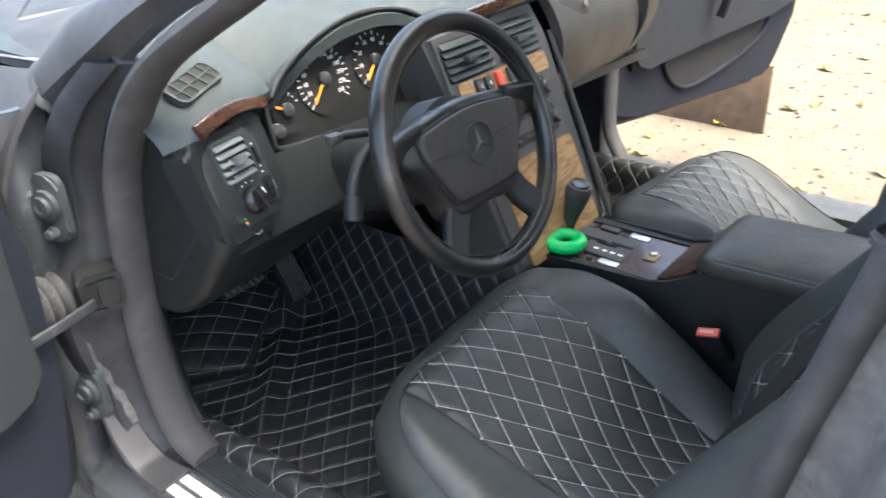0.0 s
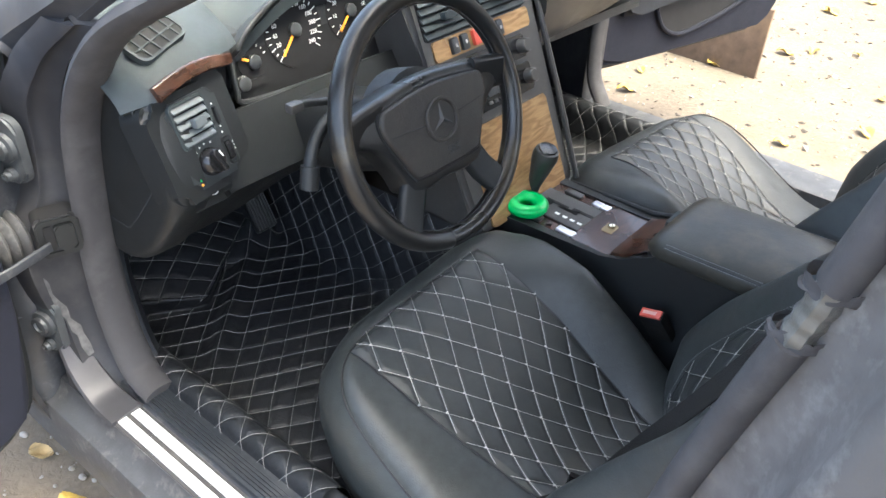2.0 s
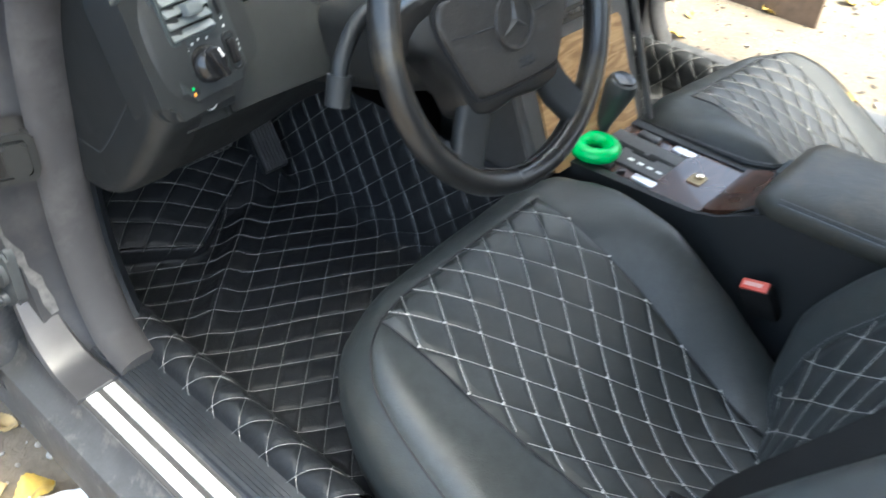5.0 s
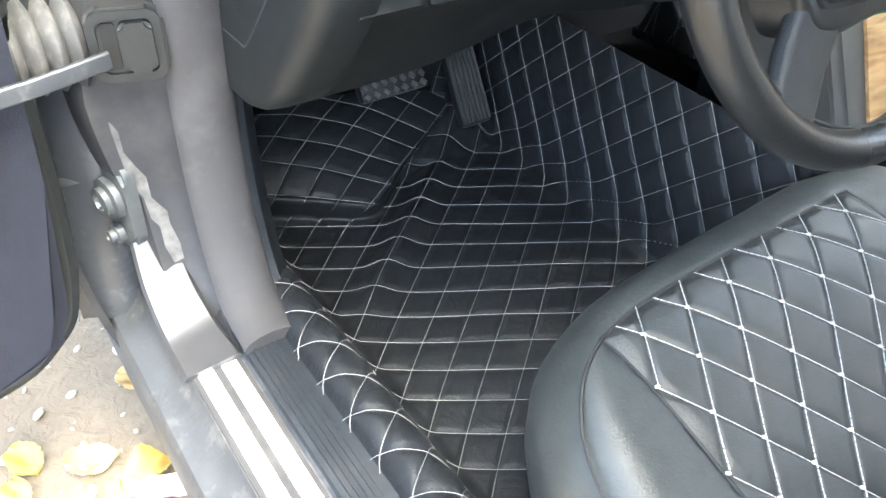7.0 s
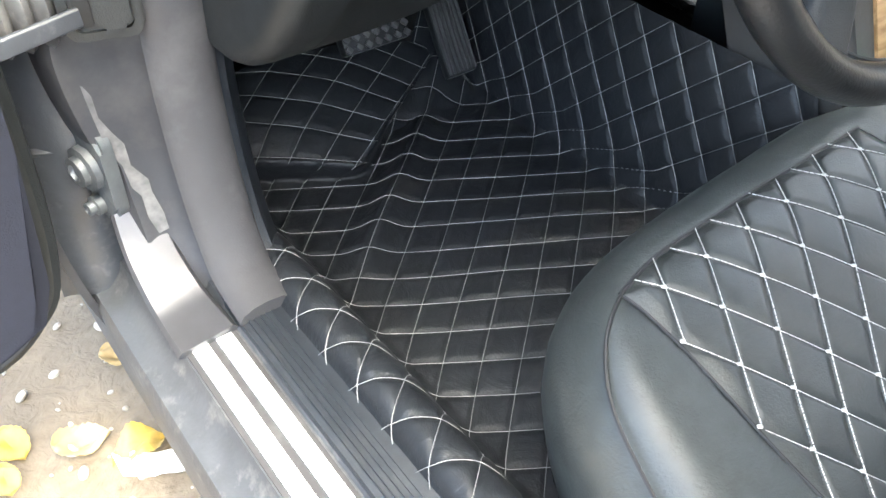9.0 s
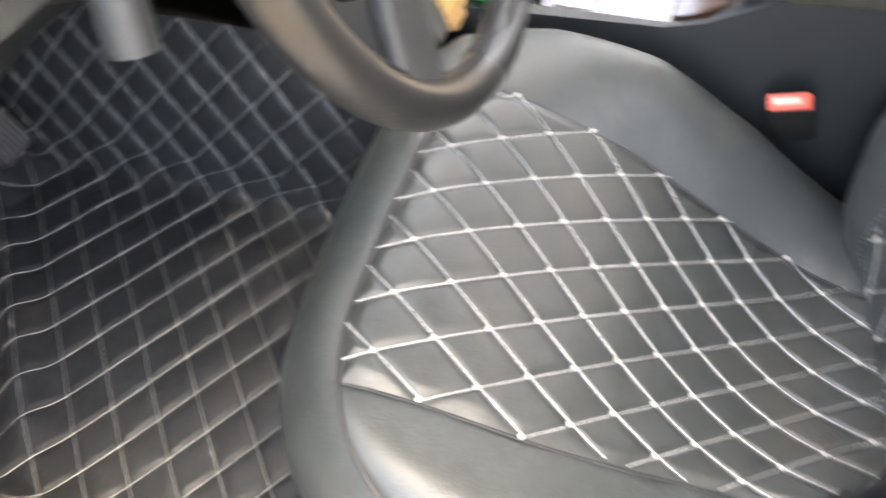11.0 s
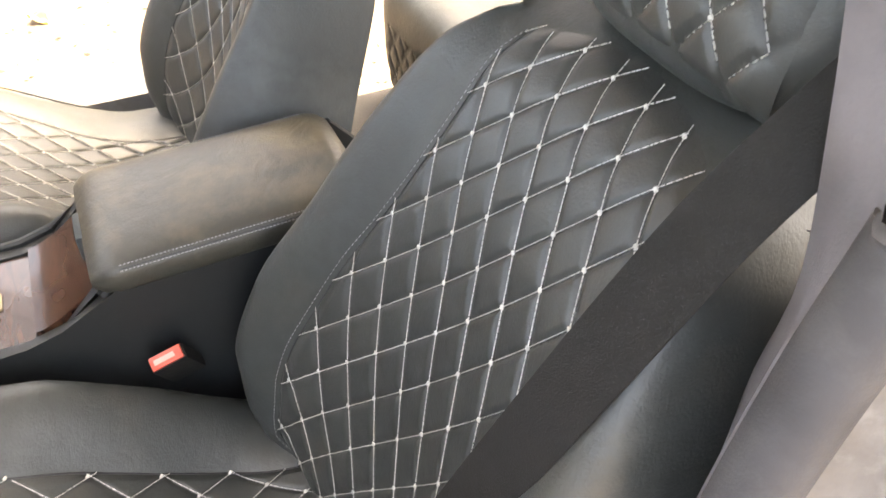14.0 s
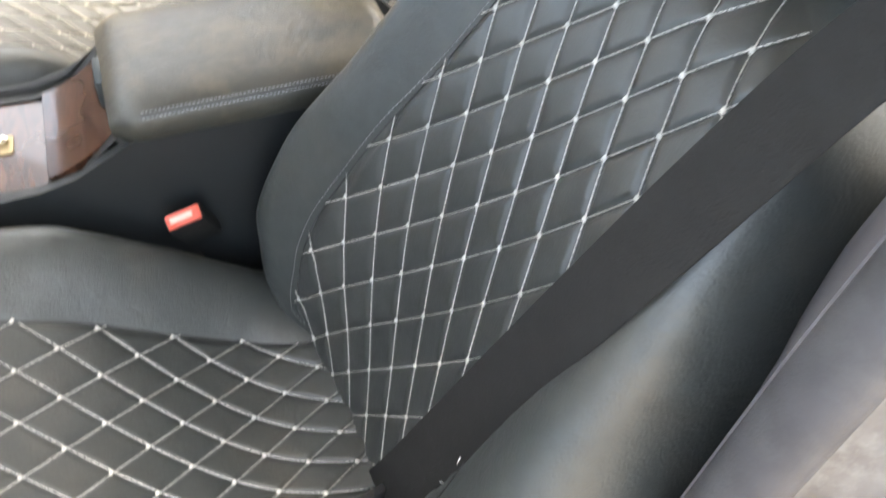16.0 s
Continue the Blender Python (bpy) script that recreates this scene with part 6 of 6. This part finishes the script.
def mat_shape(sx):
    def F(q, v, swell=0.0):
        x, z = lerp(MX, q), lerp(MZ, q)
        y = v
        if q > -0.25:
            z = 0.268 + (z - 0.268) * min(1.0, max(0.05, (v + 0.02) / 0.09))
        flat = ease((q + 0.64) / 0.04) * ease((-0.215 - q) / 0.03)
        if sx > 0 and flat > 0:
            c, r = mat_net(q, v)
            # footrest: a step, then a board that slopes up and forward
            side = ease((-3.05 - c) / 0.85) * flat
            step, on = ease((-0.2 - r) / 0.7), max(0.0, -1.0 - r)
            z += side * (0.028 * step + 0.0055 * on + lerp([(-8, 2.8), (-7, 2.4), (-6, 1.9), (-5, 1.0), (-4, 0.0)], c) * lerp([(-5, 0.021), (-4, 0.020), (-3, 0.0175), (-2, 0.014), (-1, 0.006), (0, 0.0)], r))
            y -= side * (0.034 * step + 0.009 * on)
            # heel ridge beside it
            z += 0.015 * math.exp(-((c + 2.0) / 0.5) ** 2) * ease((5 - r) / 3) * flat * (1 - side)
        z += 0.8 * max(0.0, y - 0.53) * flat * (1 - ease((-3.05 - mat_net(q, v)[0]) / 0.85))
        z += 0.003 * noise.noise((q * 9, v * 9, 1.0)) * flat
        n = Vector((0.5 if q < -0.64 else 0, -0.1, 0.9)) if q < -0.215 else Vector((-0.95, 0, 0.25))
        p = Vector((sx * x, y, z))
        n.x *= sx
        return p + n.normalized() * swell
    return F


def quilted_mat(sx, label):
    F = mat_shape(sx)
    mt = thing("floor_mat", (sx * -0.45, 0.25, 0.25), label, "floor mat", group="floor mats")
    q0, q1 = MS[0], MS[-1] if sx > 0 else MS[-3]

    def sh(u, v):
        q, y = q0 + (q1 - q0) * u, -0.10 + 0.80 * v
        return F(q, y, 0.0042 * puff(*mat_net(q, y)))
    part("mat_body", sheet(sh, 240, 260), LEATHER_MAT, mt, "black leather with diamond quilting")
    segs = net_lines(mat_net, q0 + 0.001, q1 - 0.001, -0.10, 0.70, 150, 170)
    part("stitching", stitches(F, segs, 0.00042, 0.006, 0.0, 0.0016), THREAD_MAT, mt, "grey-white stitched diamonds")
    return mt


quilted_mat(1, "black diamond-quilted leather floor mat in the driver footwell")
quilted_mat(-1, "black diamond-quilted leather floor mat in the passenger footwell")

# ---------------------------------------------------------------- rear bench
bench = thing("rear_bench", (0, -1.2, 0.245), "black leather rear bench with quilted face", "rear seat")
part("bench_cushion", box((0, -1.10, 0.385), (1.36, 0.54, 0.25), 0.085, seg=6), LEATHER, bench)
part("bench_back", box((0, -1.50, 0.72), (1.28, 0.20, 0.62), 0.07, Matrix.Rotation(radians(-20), 4, "X"), seg=5), LEATHER, bench)

# ---------------------------------------------------------------- outside: leaves, stones, board, litter
def scatter_stones():
    rng = random.Random(4)
    bm = bmesh.new()
    for k in range(2600):
        near = k < 500
        x = rng.uniform(-1.5, -0.75) if near else rng.uniform(0.9, 5.0)
        y = rng.uniform(-0.3, 1.2) if near else rng.uniform(-2.0, 1.6)
        r = rng.choice((0.003, 0.003, 0.004, 0.005, 0.006, 0.011)) * rng.uniform(0.7, 1.5)
        m = Matrix.Translation((x, y, ground_height(x, y) + r * 0.3)) @ Euler((rng.random(), rng.random(), rng.random() * 6)).to_matrix().to_4x4() @ Matrix.Diagonal((r, r * rng.uniform(0.6, 1), r * 0.55, 1))
        if near:
            rings = [[bm.verts.new(m @ Vector((math.cos(a) * math.cos(b), math.sin(a) * math.cos(b), math.sin(b)))) for a in [math.pi * i / 4 for i in range(8)]] for b in (-1.2, -0.5, 0.25, 0.85, 1.3)]
            for p, q in zip(rings, rings[1:]):
                for i in range(8):
                    bm.faces.new((p[i], p[(i + 1) % 8], q[(i + 1) % 8], q[i]))
            bm.faces.new(rings[-1])
            continue
        vs = [bm.verts.new(m @ Vector(p)) for p in ((1, 0, 0), (0, 1, 0), (-1, 0, 0), (0, -1, 0), (0, 0, 1), (0, 0, -1))]
        for f in ((0, 1, 4), (1, 2, 4), (2, 3, 4), (3, 0, 4), (1, 0, 5), (2, 1, 5), (3, 2, 5), (0, 3, 5)):
            bm.faces.new([vs[i] for i in f])
    return bm


def scatter_grit():
    grit = random.Random(12)
    bm = bmesh.new()
    for _ in range(3200):
        x, y = 0.95 + 5.5 * grit.random() ** 1.4, grit.uniform(-2.6, 2.4)
        r = grit.choice((0.005, 0.006, 0.008, 0.012)) * grit.uniform(0.7, 1.6)
        m = Matrix.Translation((x, y, ground_height(x, y) + 0.002)) @ Euler((grit.uniform(-0.3, 0.3), grit.uniform(-0.3, 0.3), grit.random() * 6)).to_matrix().to_4x4() @ Matrix.Diagonal((r, r * grit.uniform(0.3, 1), r * 0.35, 1))
        vs = [bm.verts.new(m @ Vector(p)) for p in ((1, 0, 0), (0.4, 0.9, 0), (-0.6, 0.8, 0), (-1, -0.1, 0), (0.1, -1, 0), (0, 0, 1))]
        for i in range(5):
            bm.faces.new((vs[i], vs[(i + 1) % 5], vs[5]))
    return bm


tagged(link("grit", scatter_grit(), GRIT, False), "dark bits of bark, grit and dry leaves, some drawn for pebble shadows", "grit", kind="stuff")
tagged(link("pebbles", scatter_stones(), PEBBLE), "small pale stones and grit on the ground", "pebbles", kind="stuff")


def leaf(x, y, turn, size, mat, label):
    def f(u, v):
        t = -1 + 2 * v
        w = 0.74 * size * max(0.0, 1 - abs(t) ** 2.2) ** 0.75 * (1 - 0.25 * t) * (0.94 + 0.06 * math.cos(26 * t + turn)) + 0.0008
        px, py = (2 * u - 1) * w, t * size
        return Vector((px, py, 0.006 + 0.45 * abs(px) + 0.22 * size * math.sin(2.6 * t + turn) + 0.10 * size * math.sin(9 * u + 5 * t)))
    bm = sheet(f, 8, 22, thick=0.0006)
    m = Matrix.Translation((x, y, ground_height(x, y) + 0.004)) @ Matrix.Rotation(turn, 4, "Z")
    bmesh.ops.transform(bm, matrix=m, verts=bm.verts)
    ob = link("leaf", bm, mat)
    return tagged(ob, label, "leaf", group="fallen leaves")


def bench_face(x, z, swell=0.0):
    return Vector((x, -0.8285 + 0.004 * math.sin(9 * x) + swell, z))


part("quilted_face", sheet(lambda u, v: bench_face(-0.60 + 1.2 * u, 0.29 + 0.13 * v, 0.004 * puff((-0.6 + 1.2 * u) / 0.06 + 0.13 * v / 0.07, 0.13 * v / 0.07 - (-0.6 + 1.2 * u) / 0.06)), 200, 24), LEATHER_QUILT, bench, "diamond-quilted black leather")
lines = []
for k in range(-14, 15):
    for sg in (-1, 1):
        for i in range(6):
            a, b = (0.06 * k + sg * 0.0557 * i / 3, 0.29 + 0.13 * i / 6), (0.06 * k + sg * 0.0557 * (i + 1) / 3, 0.29 + 0.13 * (i + 1) / 6)
            if abs(a[0]) < 0.6 and abs(b[0]) < 0.6:
                lines.append((a, b))
part("stitching", stitches(bench_face, lines, 0.0008, 0.005, 0.2, 0.001), THREAD, bench, "white diamond stitching")

rng = random.Random(9)
spots = [(-0.977, 0.552), (-0.812, 0.614), (-0.846, 0.447), (-0.996, 0.50), (-0.90, 0.50), (2.508, 0.28), (1.565, 0.046), (4.37, 0.55), (2.2, -0.1), (1.86, -0.15), (1.36, -0.29), (3.1, 0.4), (2.6, 0.12), (1.45, 0.30), (3.6, -0.2), (1.7, -0.6)]
spots += [(rng.uniform(1.1, 4.5), rng.uniform(-1.5, 1.0)) for _ in range(26)] + [(rng.uniform(-1.3, -0.8), rng.uniform(0.0, 0.9)) for _ in range(6)]
for k, (x, y) in enumerate(spots):
    yellow = k % 3 != 1
    leaf(x, y, rng.uniform(0, 6.3), rng.uniform(0.022, 0.036), LEAF if yellow else LEAF_DRY, "fallen yellow leaf on the sand" if yellow else "dry brown leaf on the sand")
pp = bmesh.new()
bmesh.ops.create_grid(pp, x_segments=14, y_segments=6, size=1.0)
for v in pp.verts:
    v.co = Vector((-0.822 + 0.055 * v.co.x, 0.405 + 0.02 * v.co.y - 0.03 * v.co.x, 0.012 + 0.010 * noise.noise((v.co.x * 3, v.co.y * 3, 0)) + 0.006 * v.co.x ** 2))
bmesh.ops.solidify(pp, geom=list(pp.faces), thickness=0.0008)
tagged(link("paper_scrap", pp, PAPER), "crumpled white paper scrap on the sand", "paper")
tagged(link("leaning_board", box((2.07, 0.64, 0.135), (0.02, 0.58, 0.28), 0.004, Matrix.Rotation(radians(5), 4, "Y")), BOARD), "rusty stained board standing behind the open door", "board")
